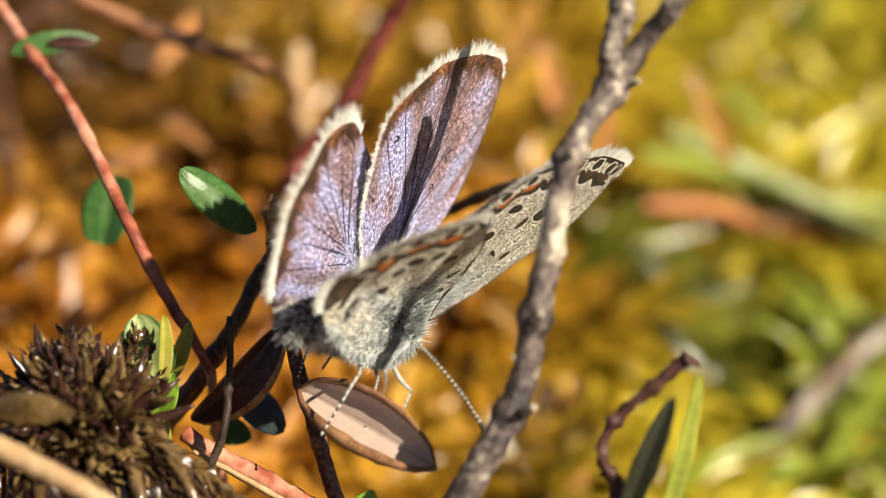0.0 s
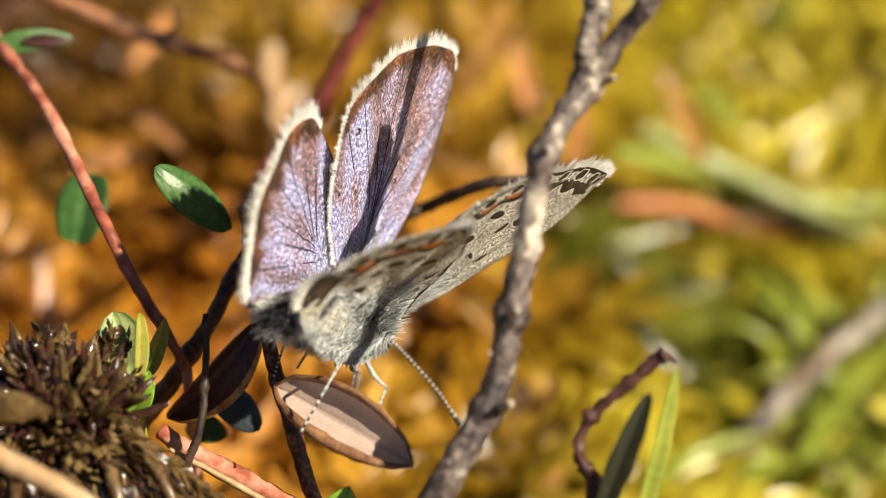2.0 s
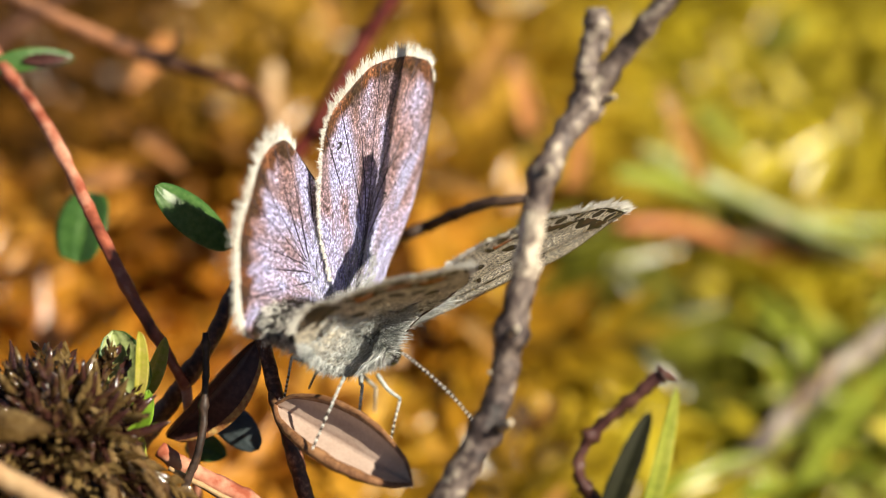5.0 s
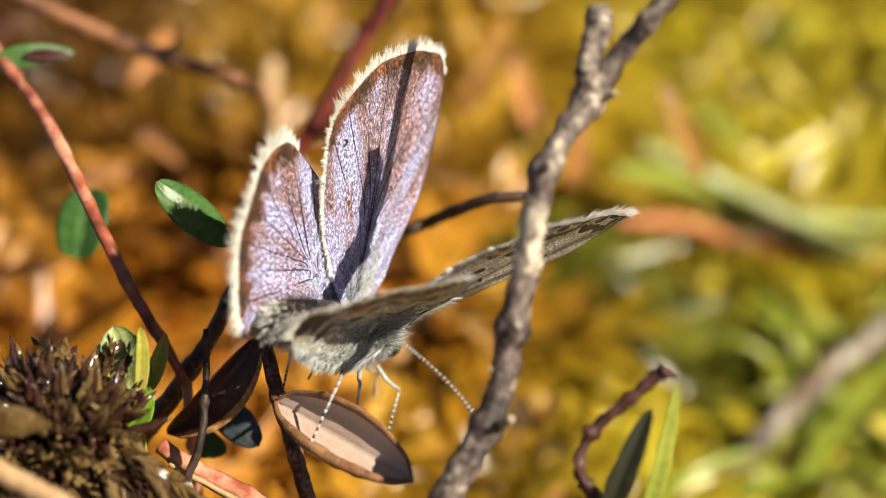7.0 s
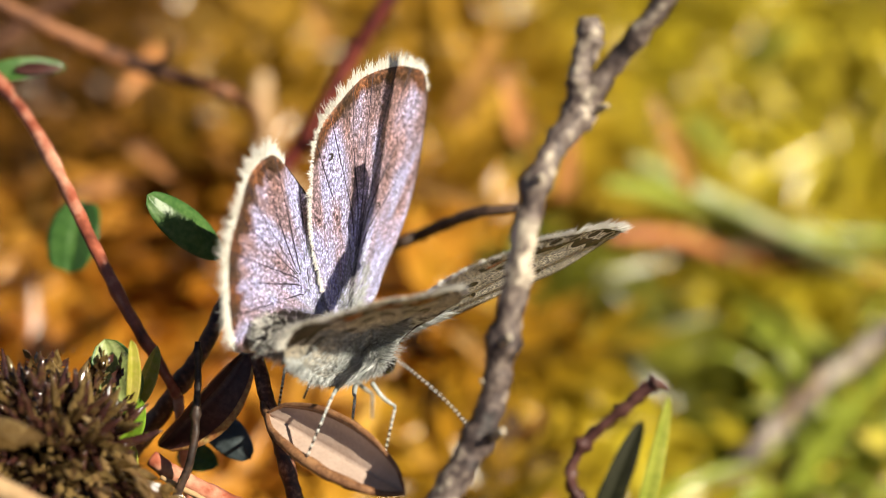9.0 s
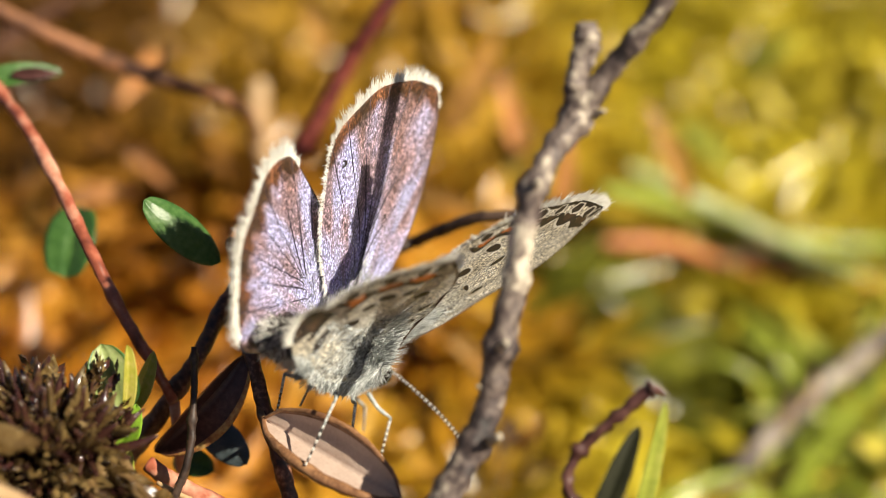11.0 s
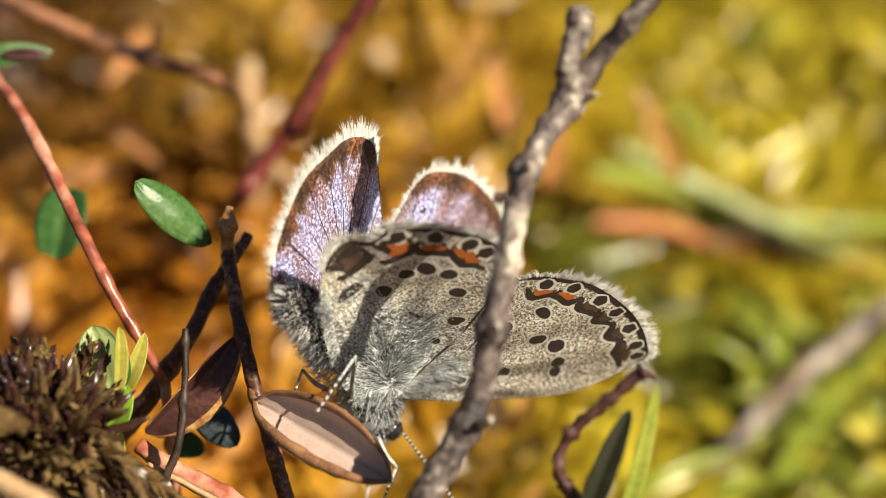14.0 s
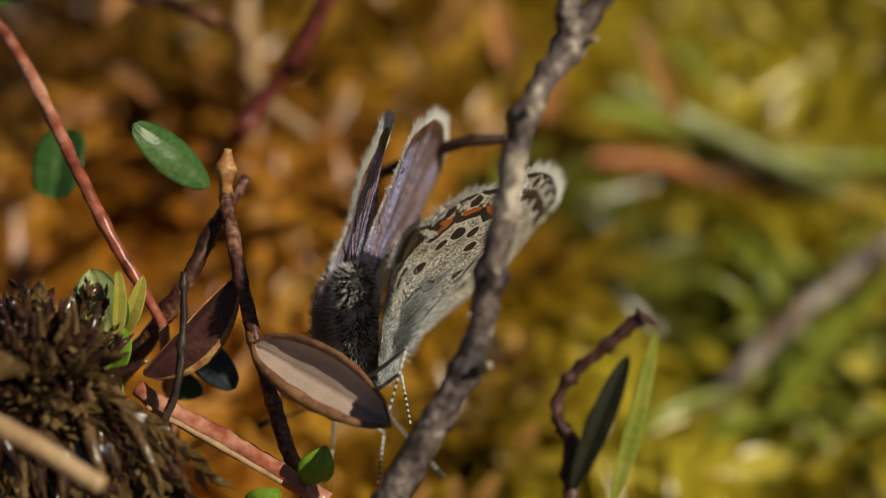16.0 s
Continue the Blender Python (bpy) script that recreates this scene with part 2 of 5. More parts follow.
def wing_upper():
    """Violet-blue scales with brown margins along the edge, streaked and speckled."""
    m, nt, p = material("violet_wing_scales")
    edge = nt.nodes.new("ShaderNodeAttribute")
    edge.attribute_name = "margin"
    ray, far = (nt.nodes.new("ShaderNodeAttribute") for _ in range(2))
    ray.attribute_name, far.attribute_name = "ray", "rootdist"
    along = nt.nodes.new("ShaderNodeCombineXYZ")
    for a, f, k in ((ray, 5.5, 0), (far, 0.2, 1)):
        ml = nt.nodes.new("ShaderNodeMath")
        ml.operation = "MULTIPLY"
        ml.inputs[1].default_value = f
        nt.links.new(a.outputs["Fac"], ml.inputs[0])
        nt.links.new(ml.outputs[0], along.inputs[k])
    st = nt.nodes.new("ShaderNodeTexNoise")
    st.inputs["Scale"].default_value = 1.0
    st.inputs["Detail"].default_value = 5
    nt.links.new(along.outputs[0], st.inputs["Vector"])
    streak = st.outputs["Fac"]
    scale = nt.nodes.new("ShaderNodeCombineXYZ")
    for a, f, k in ((ray, 95.0, 0), (far, 3.4, 1)):
        ml = nt.nodes.new("ShaderNodeMath")
        ml.operation = "MULTIPLY"
        ml.inputs[1].default_value = f
        nt.links.new(a.outputs["Fac"], ml.inputs[0])
        nt.links.new(ml.outputs[0], scale.inputs[k])
    rows = nt.nodes.new("ShaderNodeTexNoise")
    rows.inputs["Scale"].default_value = 1.0
    rows.inputs["Detail"].default_value = 3
    nt.links.new(scale.outputs[0], rows.inputs["Vector"])
    half = nt.nodes.new("ShaderNodeMath")
    half.operation = "MULTIPLY"
    half.inputs[1].default_value = 0.42
    nt.links.new(rows.outputs["Fac"], half.inputs[0])
    join = nt.nodes.new("ShaderNodeMath")
    join.operation = "MULTIPLY_ADD"
    join.inputs[1].default_value = 0.58
    nt.links.new(noise_tex(nt, 7500, 3, rough=0.75), join.inputs[0])
    nt.links.new(half.outputs[0], join.inputs[2])
    fine = join.outputs[0]
    near = nt.nodes.new("ShaderNodeMath")
    near.operation = "MULTIPLY_ADD"
    near.inputs[1].default_value = -0.02
    nt.links.new(far.outputs["Fac"], near.inputs[0])
    shift = nt.nodes.new("ShaderNodeMath")
    shift.inputs[1].default_value = 0.15
    nt.links.new(streak, shift.inputs[0])
    nt.links.new(shift.outputs[0], near.inputs[2])
    blue = ramp(nt, near.outputs[0], [(0.3, (0.17, 0.11, 0.11)), (0.42, (0.34, 0.25, 0.29)), (0.5, (0.42, 0.38, 0.54)), (0.6, (0.48, 0.5, 0.8)), (0.76, (0.7, 0.73, 0.97))])
    warm = nt.nodes.new("ShaderNodeMapRange")
    warm.inputs["From Min"].default_value = 0.48
    warm.inputs["From Max"].default_value = 0.7
    warm.inputs["To Max"].default_value = 0.42
    nt.links.new(noise_tex(nt, 330, 3), warm.inputs["Value"])
    blue = mixed(nt, warm.outputs[0], blue, (0.42, 0.2, 0.13))
    brown = ramp(nt, streak, [(0.3, (0.02, 0.014, 0.009)), (0.46, (0.075, 0.036, 0.018)), (0.6, (0.2, 0.08, 0.035)), (0.75, (0.34, 0.15, 0.07))])
    ad = nt.nodes.new("ShaderNodeMath")
    ad.operation = "MULTIPLY_ADD"
    ad.inputs[1].default_value = -0.7
    nt.links.new(noise_tex(nt, 1500, 4), ad.inputs[0])
    nt.links.new(edge.outputs["Fac"], ad.inputs[2])
    mr = nt.nodes.new("ShaderNodeMapRange")
    mr.inputs["From Min"].default_value = 0.25
    mr.inputs["From Max"].default_value = 0.75
    nt.links.new(ad.outputs[0], mr.inputs["Value"])
    col = mixed(nt, mr.outputs[0], brown, blue)
    # dark scale specks; stops above 1 put the scales' sparkle into the colour
    speck_glint = ramp(nt, fine, [(0.4, (0.05, 0.04, 0.05)), (0.465, (0.65, 0.63, 0.67)), (0.53, (1.45, 1.41, 1.47)), (0.59, (3.8, 3.7, 3.8))])
    col = mixed(nt, 0.92, col, speck_glint, "MULTIPLY")
    nt.links.new(col, p.inputs["Base Color"])
    p.inputs["Metallic"].default_value = 0.3
    p.inputs["Roughness"].default_value = 0.4
    p.inputs["Specular IOR Level"].default_value = 0.6
    bumped(nt, p, fine, 0.00005, 0.9)
    translucent(nt, p, (0.75, 0.68, 0.62), 0.22)
    return m


def wing_under():
    """Grey-beige scales, dusted bluish white and black near the root."""
    m, nt, p = material("beige_wing_scales")
    root = nt.nodes.new("ShaderNodeAttribute")
    root.attribute_name = "rootdist"
    fine = noise_tex(nt, 7500, 3, rough=0.7)
    beige = ramp(nt, noise_tex(nt, 900, 4), [(0.3, (0.36, 0.31, 0.22)), (0.5, (0.58, 0.53, 0.42)), (0.7, (0.82, 0.78, 0.68))])
    dust = ramp(nt, noise_tex(nt, 1300, 4, rough=0.7), [(0.38, (0.1, 0.11, 0.11)), (0.5, (0.55, 0.59, 0.58)), (0.64, (0.85, 0.9, 0.88))])
    mr = nt.nodes.new("ShaderNodeMapRange")
    mr.inputs["From Min"].default_value = 2.0
    mr.inputs["From Max"].default_value = 6.8
    nt.links.new(root.outputs["Fac"], mr.inputs["Value"])
    col = mixed(nt, mr.outputs[0], dust, beige)
    # dark flecks, with white highlights painted by the stops above 1
    speck_glint = ramp(nt, fine, [(0.39, (0.04, 0.035, 0.03)), (0.455, (0.6, 0.58, 0.55)), (0.53, (1.2, 1.2, 1.2)), (0.61, (2.1, 2.1, 2.1))])
    col = mixed(nt, 0.92, col, speck_glint, "MULTIPLY")
    nt.links.new(col, p.inputs["Base Color"])
    p.inputs["Roughness"].default_value = 0.55
    p.inputs["Sheen Weight"].default_value = 0.2
    bumped(nt, p, fine, 0.00004, 0.5)
    translucent(nt, p, col, 0.3)
    return m


UPPER, UNDER = wing_upper(), wing_under()
FRINGE = natural("white_fringe_scales", [(0.3, (0.88, 0.86, 0.8)), (0.6, (0.95, 0.94, 0.9)), (0.8, (0.97, 0.97, 0.96))], 900, 6000, 0.6, 0.00001, 0.5)
SPOT_DARK = natural("black_spot_scales", [(0.3, (0.012, 0.008, 0.007)), (0.6, (0.035, 0.025, 0.02)), (0.8, (0.08, 0.06, 0.05))], 1500, 9000, 0.6, 0.00002)
SPOT_BROWN = natural("dark_brown_scales", [(0.3, (0.035, 0.02, 0.013)), (0.6, (0.09, 0.05, 0.03)), (0.8, (0.17, 0.1, 0.06))], 1500, 9000, 0.6, 0.00002)
SPOT_PALE = natural("pale_ring_scales", [(0.3, (0.6, 0.55, 0.47)), (0.6, (0.75, 0.71, 0.64)), (0.8, (0.85, 0.82, 0.77))], 1500, 9000, 0.6, 0.00002)
SPOT_ORANGE = natural("orange_lunule_scales", [(0.3, (0.3, 0.06, 0.01)), (0.6, (0.5, 0.14, 0.02)), (0.8, (0.65, 0.26, 0.06))], 1500, 9000, 0.6, 0.00002)
VEIN = natural("dark_vein", [(0.3, (0.025, 0.02, 0.03)), (0.6, (0.07, 0.055, 0.08)), (0.8, (0.16, 0.14, 0.18))], 1500, 9000, 0.5, 0.00001)
FUR_DARK = natural("dark_body_hair", [(0.3, (0.015, 0.012, 0.013)), (0.6, (0.04, 0.032, 0.03)), (0.8, (0.16, 0.13, 0.11))], 1500, 8000, 0.5, 0.00001, island=True)
FUR_PALE = natural("bluish_white_hair", [(0.3, (0.16, 0.175, 0.175)), (0.5, (0.42, 0.45, 0.44)), (0.7, (0.8, 0.82, 0.82))], 1500, 8000, 0.5, 0.00001, 0.15, island=True)
CHITIN = natural("dark_chitin", [(0.3, (0.015, 0.012, 0.012)), (0.6, (0.05, 0.04, 0.035)), (0.8, (0.15, 0.12, 0.1))], 1500, 8000, 0.4, 0.00002)
EYE = natural("glossy_black_eye", [(0.3, (0.008, 0.007, 0.007)), (0.7, (0.02, 0.017, 0.015))], 1500, 9000, 0.12, 0.000005)


# ---- building helpers; shapes are written in millimetres ----
MM = 0.001
ORIGIN = {}


def thing(name, base, label, category, group="", kind=""):
    ob = new(name)
    ob.empty_display_size = 0.002
    ob.location = Vector(base) * MM
    ORIGIN[ob.name] = Vector(base)
    return tagged(ob, label, category, group, kind)


def part(name, bm, mats, parent=None, label="", smooth=True):
    """Links a bmesh in millimetres as one mesh under a thing or a part."""
    o = ORIGIN.get(parent.name, Vector()) if parent else Vector()
    for v in bm.verts:
        v.co = (v.co - o) * MM
    me = bpy.data.meshes.new(name)
    bm.to_mesh(me)
    bm.free()
    for mt in mats if isinstance(mats, (list, tuple)) else [mats]:
        me.materials.append(mt)
    if smooth:
        me.polygons.foreach_set("use_smooth", [True] * len(me.polygons))
    ob = new(name, me)
    ob.parent = parent
    ORIGIN[ob.name] = o
    if label:
        tagged(ob, label)
    return ob


def glide(pts, n):
    """A smooth line through control points."""
    pts = [Vector(p) for p in pts]
    if len(pts) == 2:
        return [pts[0].lerp(pts[1], i / n) for i in range(n + 1)]
    ext = [2 * pts[0] - pts[1]] + pts + [2 * pts[-1] - pts[-2]]
    out, segs = [], len(pts) - 1
    for i in range(n + 1):
        u = i / n * segs
        k = min(int(u), segs - 1)
        t = u - k
        a, b, c, d = ext[k:k + 4]
        out.append(0.5 * (2 * b + (c - a) * t + (2 * a - 5 * b + 4 * c - d) * t * t + (3 * b - 3 * c + d - a) * t ** 3))
    return out


def value(vals, u):
    x = u * (len(vals) - 1)
    k = min(int(x), len(vals) - 2)
    return vals[k] + (vals[k + 1] - vals[k]) * (x - k)


def tube(bm, pts, radii, seg=10, n=40, rough=0.0, knots=(), mat=0, seed=0.0, flat=1.0):
    """A stem along a line: tapered, uneven, with knots (place 0..1, size in mm, length)."""
    line = glide(pts, n)
    rings = []
    side = None
    for i, c in enumerate(line):
        t = (line[min(i + 1, n)] - line[max(i - 1, 0)]).normalized()
        if side is None:
            side = t.orthogonal().normalized()
        side = (side - t * side.dot(t)).normalized()
        up = t.cross(side)
        r = value(radii, i / n)
        for kp, ks, kl in knots:
            r += ks * math.exp(-(((i / n - kp) / kl) ** 2))
        ring = []
        for k in range(seg):
            a = 2 * math.pi * k / seg
            d = side * math.cos(a) + up * math.sin(a) * flat
            rr = r * (1 + rough * noise.noise(c * 1.3 + d * 2.0 + Vector((seed, 0, 0))) + 0.5 * rough * noise.noise(c * 5 + d * 3))
            ring.append(bm.verts.new(c + d * rr))
        rings.append(ring)
    faces = []
    for a, b in zip(rings, rings[1:]):
        for k in range(seg):
            faces.append(bm.faces.new((a[k], a[(k + 1) % seg], b[(k + 1) % seg], b[k])))
    faces.append(bm.faces.new(list(reversed(rings[0]))))
    faces.append(bm.faces.new(rings[-1]))
    for f in faces:
        f.material_index = mat
    return faces


def leaf(bm, base, tip, face, width, fold=0.15, bend=0.1, thick=0.12, rim=0.0, shape=0.85, blunt=0.75, nu=22, nv=10, seed=0.0, twist=0.0, far=0.0):
    """A leaf blade from base to tip, its upper side towards face; rim rolls the edges (material 1)."""
    base, tip = Vector(base), Vector(tip)
    ax = tip - base
    ln = ax.length
    ax.normalize()
    nz = Vector(face)
    nz = (nz - ax * nz.dot(ax)).normalized()
    sy = nz.cross(ax)
    top, bot = [], []
    for i in range(nu + 1):
        u = i / nu
        w = width / 2 * (math.sin(math.pi * min(1, max(0, u)) ** shape) ** blunt if 0 < u < 1 else 0) + 0.02
        ra, rb = [], []
        for j in range(nv + 1):
            v = 2 * j / nv - 1
            q = twist * (u - 0.5)
            z = fold * abs(v) * w + bend * ln * math.sin(math.pi * u) + 0.03 * width * noise.noise(Vector((u * 5 + seed, v * 2, seed)))
            if rim:
                z += rim * max(0, abs(v) - 0.72) / 0.28 * math.sin(math.pi * u)
            z += far * w * max(0, v) ** 1.6
            z -= 0.05 * width * math.exp(-(v / 0.1) ** 2)
            y = v * w
            p = base + ax * (u * ln) + sy * (y * math.cos(q) - z * math.sin(q)) + nz * (z * math.cos(q) + y * math.sin(q))
            ra.append(bm.verts.new(p))
            rb.append(bm.verts.new(p - nz * thick * (0.4 + 0.6 * (1 - abs(v)))))
        top.append(ra)
        bot.append(rb)
    for i in range(nu):
        for j in range(nv):
            edge = 1 if rim and (j < 1 or j >= nv - 1) else 0
            bm.faces.new((top[i][j], top[i + 1][j], top[i + 1][j + 1], top[i][j + 1])).material_index = edge
            bm.faces.new((bot[i][j], bot[i][j + 1], bot[i + 1][j + 1], bot[i + 1][j])).material_index = 1 if rim else 0
        for j, fl in ((0, False), (nv, True)):
            q = (top[i][j], bot[i][j], bot[i + 1][j], top[i + 1][j])
            bm.faces.new(tuple(reversed(q)) if fl else q).material_index = 1 if rim else 0
    return bm


def root(parent, top, radius, mat, depth=None):
    """The foot of a stem, down into the moss."""
    x, y, z = top
    g = float(ground_height(x, y)) - 1.0
    if z > g + 0.5:
        stem("stem_foot", [top, (x + 0.3, y + 0.2, (z + g) / 2), (x - 0.2, y + 0.3, g)], [radius, radius * 1.05, radius * 1.1], mat, parent, n=14, rough=0.25, seed=x)


def stem(name, pts, radii, mat, parent, label="", **kw):
    bm = bmesh.new()
    tube(bm, pts, radii, **kw)
    return part(name, bm, mat, parent, label)


def blade(name, base, tip, face, width, mats, parent, label="", **kw):
    return part(name, leaf(bmesh.new(), base, tip, face, width, **kw), mats, parent, label)


def blades_mesh(name, P, D, N, L, Wd, mats, parent=None, cup=0.25):
    """Many small pointed leaflets in one mesh: base P, direction D, normal N, length L, width Wd (arrays, mm)."""
    S = np.cross(N, D)
    k = len(P)
    L, Wd = np.asarray(L)[:, None], np.asarray(Wd)[:, None]
    pts = np.stack([P, P + D * L * 0.45 + S * Wd / 2 + N * Wd * cup, P + D * L * 0.45 - S * Wd / 2 + N * Wd * cup,
                    P + D * L * 0.5, P + D * L + N * Wd * cup * 1.4], 1)
    o = ORIGIN.get(parent.name, Vector()) if parent else Vector()
    pts = (pts.reshape(-1, 3) - np.array(o)) * MM
    f = (np.arange(k)[:, None, None] * 5 + np.array([[0, 3, 1], [0, 2, 3], [1, 3, 4], [3, 2, 4]])[None]).reshape(-1, 3)
    me = bpy.data.meshes.new(name)
    me.from_pydata(pts.tolist(), [], f.tolist())
    me.polygons.foreach_set("use_smooth", [True] * len(me.polygons))
    me.materials.append(mats)
    ob = new(name, me)
    ob.parent = parent
    ORIGIN[ob.name] = o
    return ob


def unit(a):
    return a / (np.linalg.norm(a, axis=-1, keepdims=True) + 1e-12)


def hairs(name, P, D, L, Wd, mat, parent):
    """Hairs: thin three-sided spikes from P along D."""
    k = len(P)
    D = unit(D)
    S = unit(np.cross(D, np.random.normal(size=(k, 3))))
    T = np.cross(D, S)
    L, Wd = np.asarray(L)[:, None], np.asarray(Wd)[:, None]
    pts = np.stack([P + S * Wd, P - S * Wd / 2 + T * Wd * 0.87, P - S * Wd / 2 - T * Wd * 0.87, P + D * L], 1).reshape(-1, 3)
    o = ORIGIN.get(parent.name, Vector()) if parent else Vector()
    f = (np.arange(k)[:, None, None] * 4 + np.array([[0, 1, 3], [1, 2, 3], [2, 0, 3]])[None]).reshape(-1, 3)
    me = bpy.data.meshes.new(name)
    me.from_pydata(((pts - np.array(o)) * MM).tolist(), [], f.tolist())
    me.materials.append(mat)
    ob = new(name, me)
    ob.parent = parent
    ORIGIN[ob.name] = o
    return ob


# ---- ground ----
def smooth_step(x):
    x = np.clip(x, 0, 1)
    return x * x * (3 - 2 * x)


def ground_height(x, y):
    """Height of the bog in mm: a hummock that falls to a wetter hollow."""
    x, y = np.asarray(x, float), np.asarray(y, float)
    z = -19.5 - 12.0 * smooth_step((x - 1) / 22) + 32.0 * np.exp(-(((x + 21) / 10) ** 2) - ((y + 15) / 9) ** 2)
    z = z + 2.4 * np.sin(x / 6.1 + 1.2) * np.cos(y / 7.3) + 0.9 * np.sin(x / 2.7 + y / 3.1)
    far = np.clip((np.hypot(x, y) - 150) / 3000, 0, 1)
    return z * (1 - far) - 4 * far


def ground():
    n = 150
    s = np.linspace(-1, 1, 2 * n + 1)
    c = np.sign(s) * (np.abs(s) * 90 + np.expm1(np.abs(s) * 16) * 0.12)
    X, Y = np.meshgrid(c, c + 20)
    Z = ground_height(X, Y)
    m = 2 * n + 1
    i = np.arange(m * m).reshape(m, m)
    f = np.stack([i[:-1, :-1], i[:-1, 1:], i[1:, 1:], i[1:, :-1]], -1).reshape(-1, 4)
    me = bpy.data.meshes.new("ground")
    me.from_pydata((np.stack([X, Y, Z], -1).reshape(-1, 3) * MM).tolist(), [], f.tolist())
    me.polygons.foreach_set("use_smooth", [True] * len(me.polygons))
    me.materials.append(SOIL)
    return tagged(new("ground", me), "dark brown peat under golden bog moss", "ground", kind="structure")


def sphagnum():
    rng = np.random.default_rng(3)
    P, D, N, L, Wd = [], [], [], [], []
    for gx in np.arange(-50, 80, 4.6):
        for gy in np.arange(-20, 175, 4.6):
            if abs(gx - 4) > 27 + 0.28 * (gy + 60):
                continue
            x, y = gx + rng.uniform(-2, 2), gy + rng.uniform(-2, 2)
            z = float(ground_height(x, y)) + rng.uniform(-1.5, 2.0) + 2.6 * noise.noise(Vector((x / 9, y / 11, 3)))
            nb = rng.integers(7, 12)
            a0 = rng.uniform(0, 6.28)
            for b in range(nb):
                a = a0 + 6.28 * b / nb + rng.normal(0, 0.25)
                out = np.array([math.cos(a), math.sin(a), 0])
                ln = rng.uniform(4.0, 8.5)
                k = int(ln / 0.75)
                rise = rng.uniform(-0.1, 0.9)
                for j in range(k):
                    u = j / k
                    c = np.array([x, y, z]) + out * ln * u + np.array([0, 0, 1.0]) * (rise * ln * u - 0.9 * ln * u * u)
                    d = out + np.array([0, 0, rise - 1.8 * u])
                    d = d / np.linalg.norm(d)
                    s = np.cross(d, rng.normal(size=3))
                    s /= np.linalg.norm(s)
                    P.append(c)
                    D.append(d * 0.85 + s * 0.5)
                    N.append(s * 0.7 + np.array([0.0, -0.25, 0.75]))
                    big = rng.random() < 0.12 and y > 12
                    L.append(rng.uniform(6.0, 10.0) if big else rng.uniform(3.2, 6.0))
                    Wd.append(rng.uniform(1.6, 2.6) if big else rng.uniform(1.4, 2.4))
    P, D, N, L, Wd = np.array(P), unit(np.array(D)), np.array(N), np.array(L), np.array(Wd)
    close = np.where(P[:, 1] < 8, 0.5, 1.0)
    L, Wd = L * close, Wd * close
    N = unit(N - D * (N * D).sum(1, keepdims=True))
    # leaflets inside this ellipse form the darker olive patch
    c = (14.66, 53.82, -22.32)
    wet = np.hypot((P[:, 0] - c[0]) / 10.5, (P[:, 1] - c[1]) / 8.5) + rng.normal(0, 0.18, len(P)) < 1
    tagged(blades_mesh("green_moss", P[wet], D[wet], N[wet], L[wet], Wd[wet], GREEN_MOSS), "patch of dark olive-green moss", "moss", kind="stuff")
    P, D, N, L, Wd = (a[~wet] for a in (P, D, N, L, Wd))
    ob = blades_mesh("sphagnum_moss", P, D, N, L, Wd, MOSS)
    return tagged(ob, "golden orange to yellow-green sphagnum moss covering the bog", "moss", kind="stuff")


def glint_drops():
    """Drops added where the wet moss glints, to catch the sun."""
    rng = np.random.default_rng(12)
    bm = bmesh.new()
    for c, spread, count in (((16.13, 54.36, -5.03), 0.9, 12), ((-27.28, 37.66, -9.11), 1.4, 14), ((5.26, 55.61, -2.51), 1.5, 12), ((6.33, 50.51, -3.35), 1.2, 10), ((-22.01, 54.86, -3.22), 1.0, 5), ((28.02, 40.94, -24.38), 3.0, 14),
                             ((2.15, 40.37, -10.59), 1.6, 10), ((3.78, 23.66, -13.53), 1.6, 12), ((-16.75, -10.76, 21.17), 2.2, 40), ((-14.94, -13.57, 18.03), 2.2, 40), ((-12.36, -10.88, 15.77), 1.0, 16), ((-3.21, 38.47, -12.53), 3.0, 14)):
        for k in range(count * 2):
            q = Vector(c) + Vector(rng.normal(0, spread * 0.6, 3))
            r = rng.uniform(0.02, 0.055) if c[1] < 0 else rng.uniform(0.06, 0.16)
            bmesh.ops.create_icosphere(bm, subdivisions=2, radius=r, matrix=Matrix.Translation(q) @ Matrix.Diagonal((1, 1, 0.8, 1)))
    m, nt, p = material("water_drop")
    p.inputs["Base Color"].default_value = (0.95, 0.95, 0.95, 1)
    p.inputs["Transmission Weight"].default_value = 1.0
    p.inputs["Roughness"].default_value = 0.2
    p.inputs["IOR"].default_value = 1.33
    return tagged(part("glint_drops", bm, m), "small drops added for the glints of wet moss", "water drops", kind="stuff")


ground()
sphagnum()
glint_drops()


# ---- plants ----


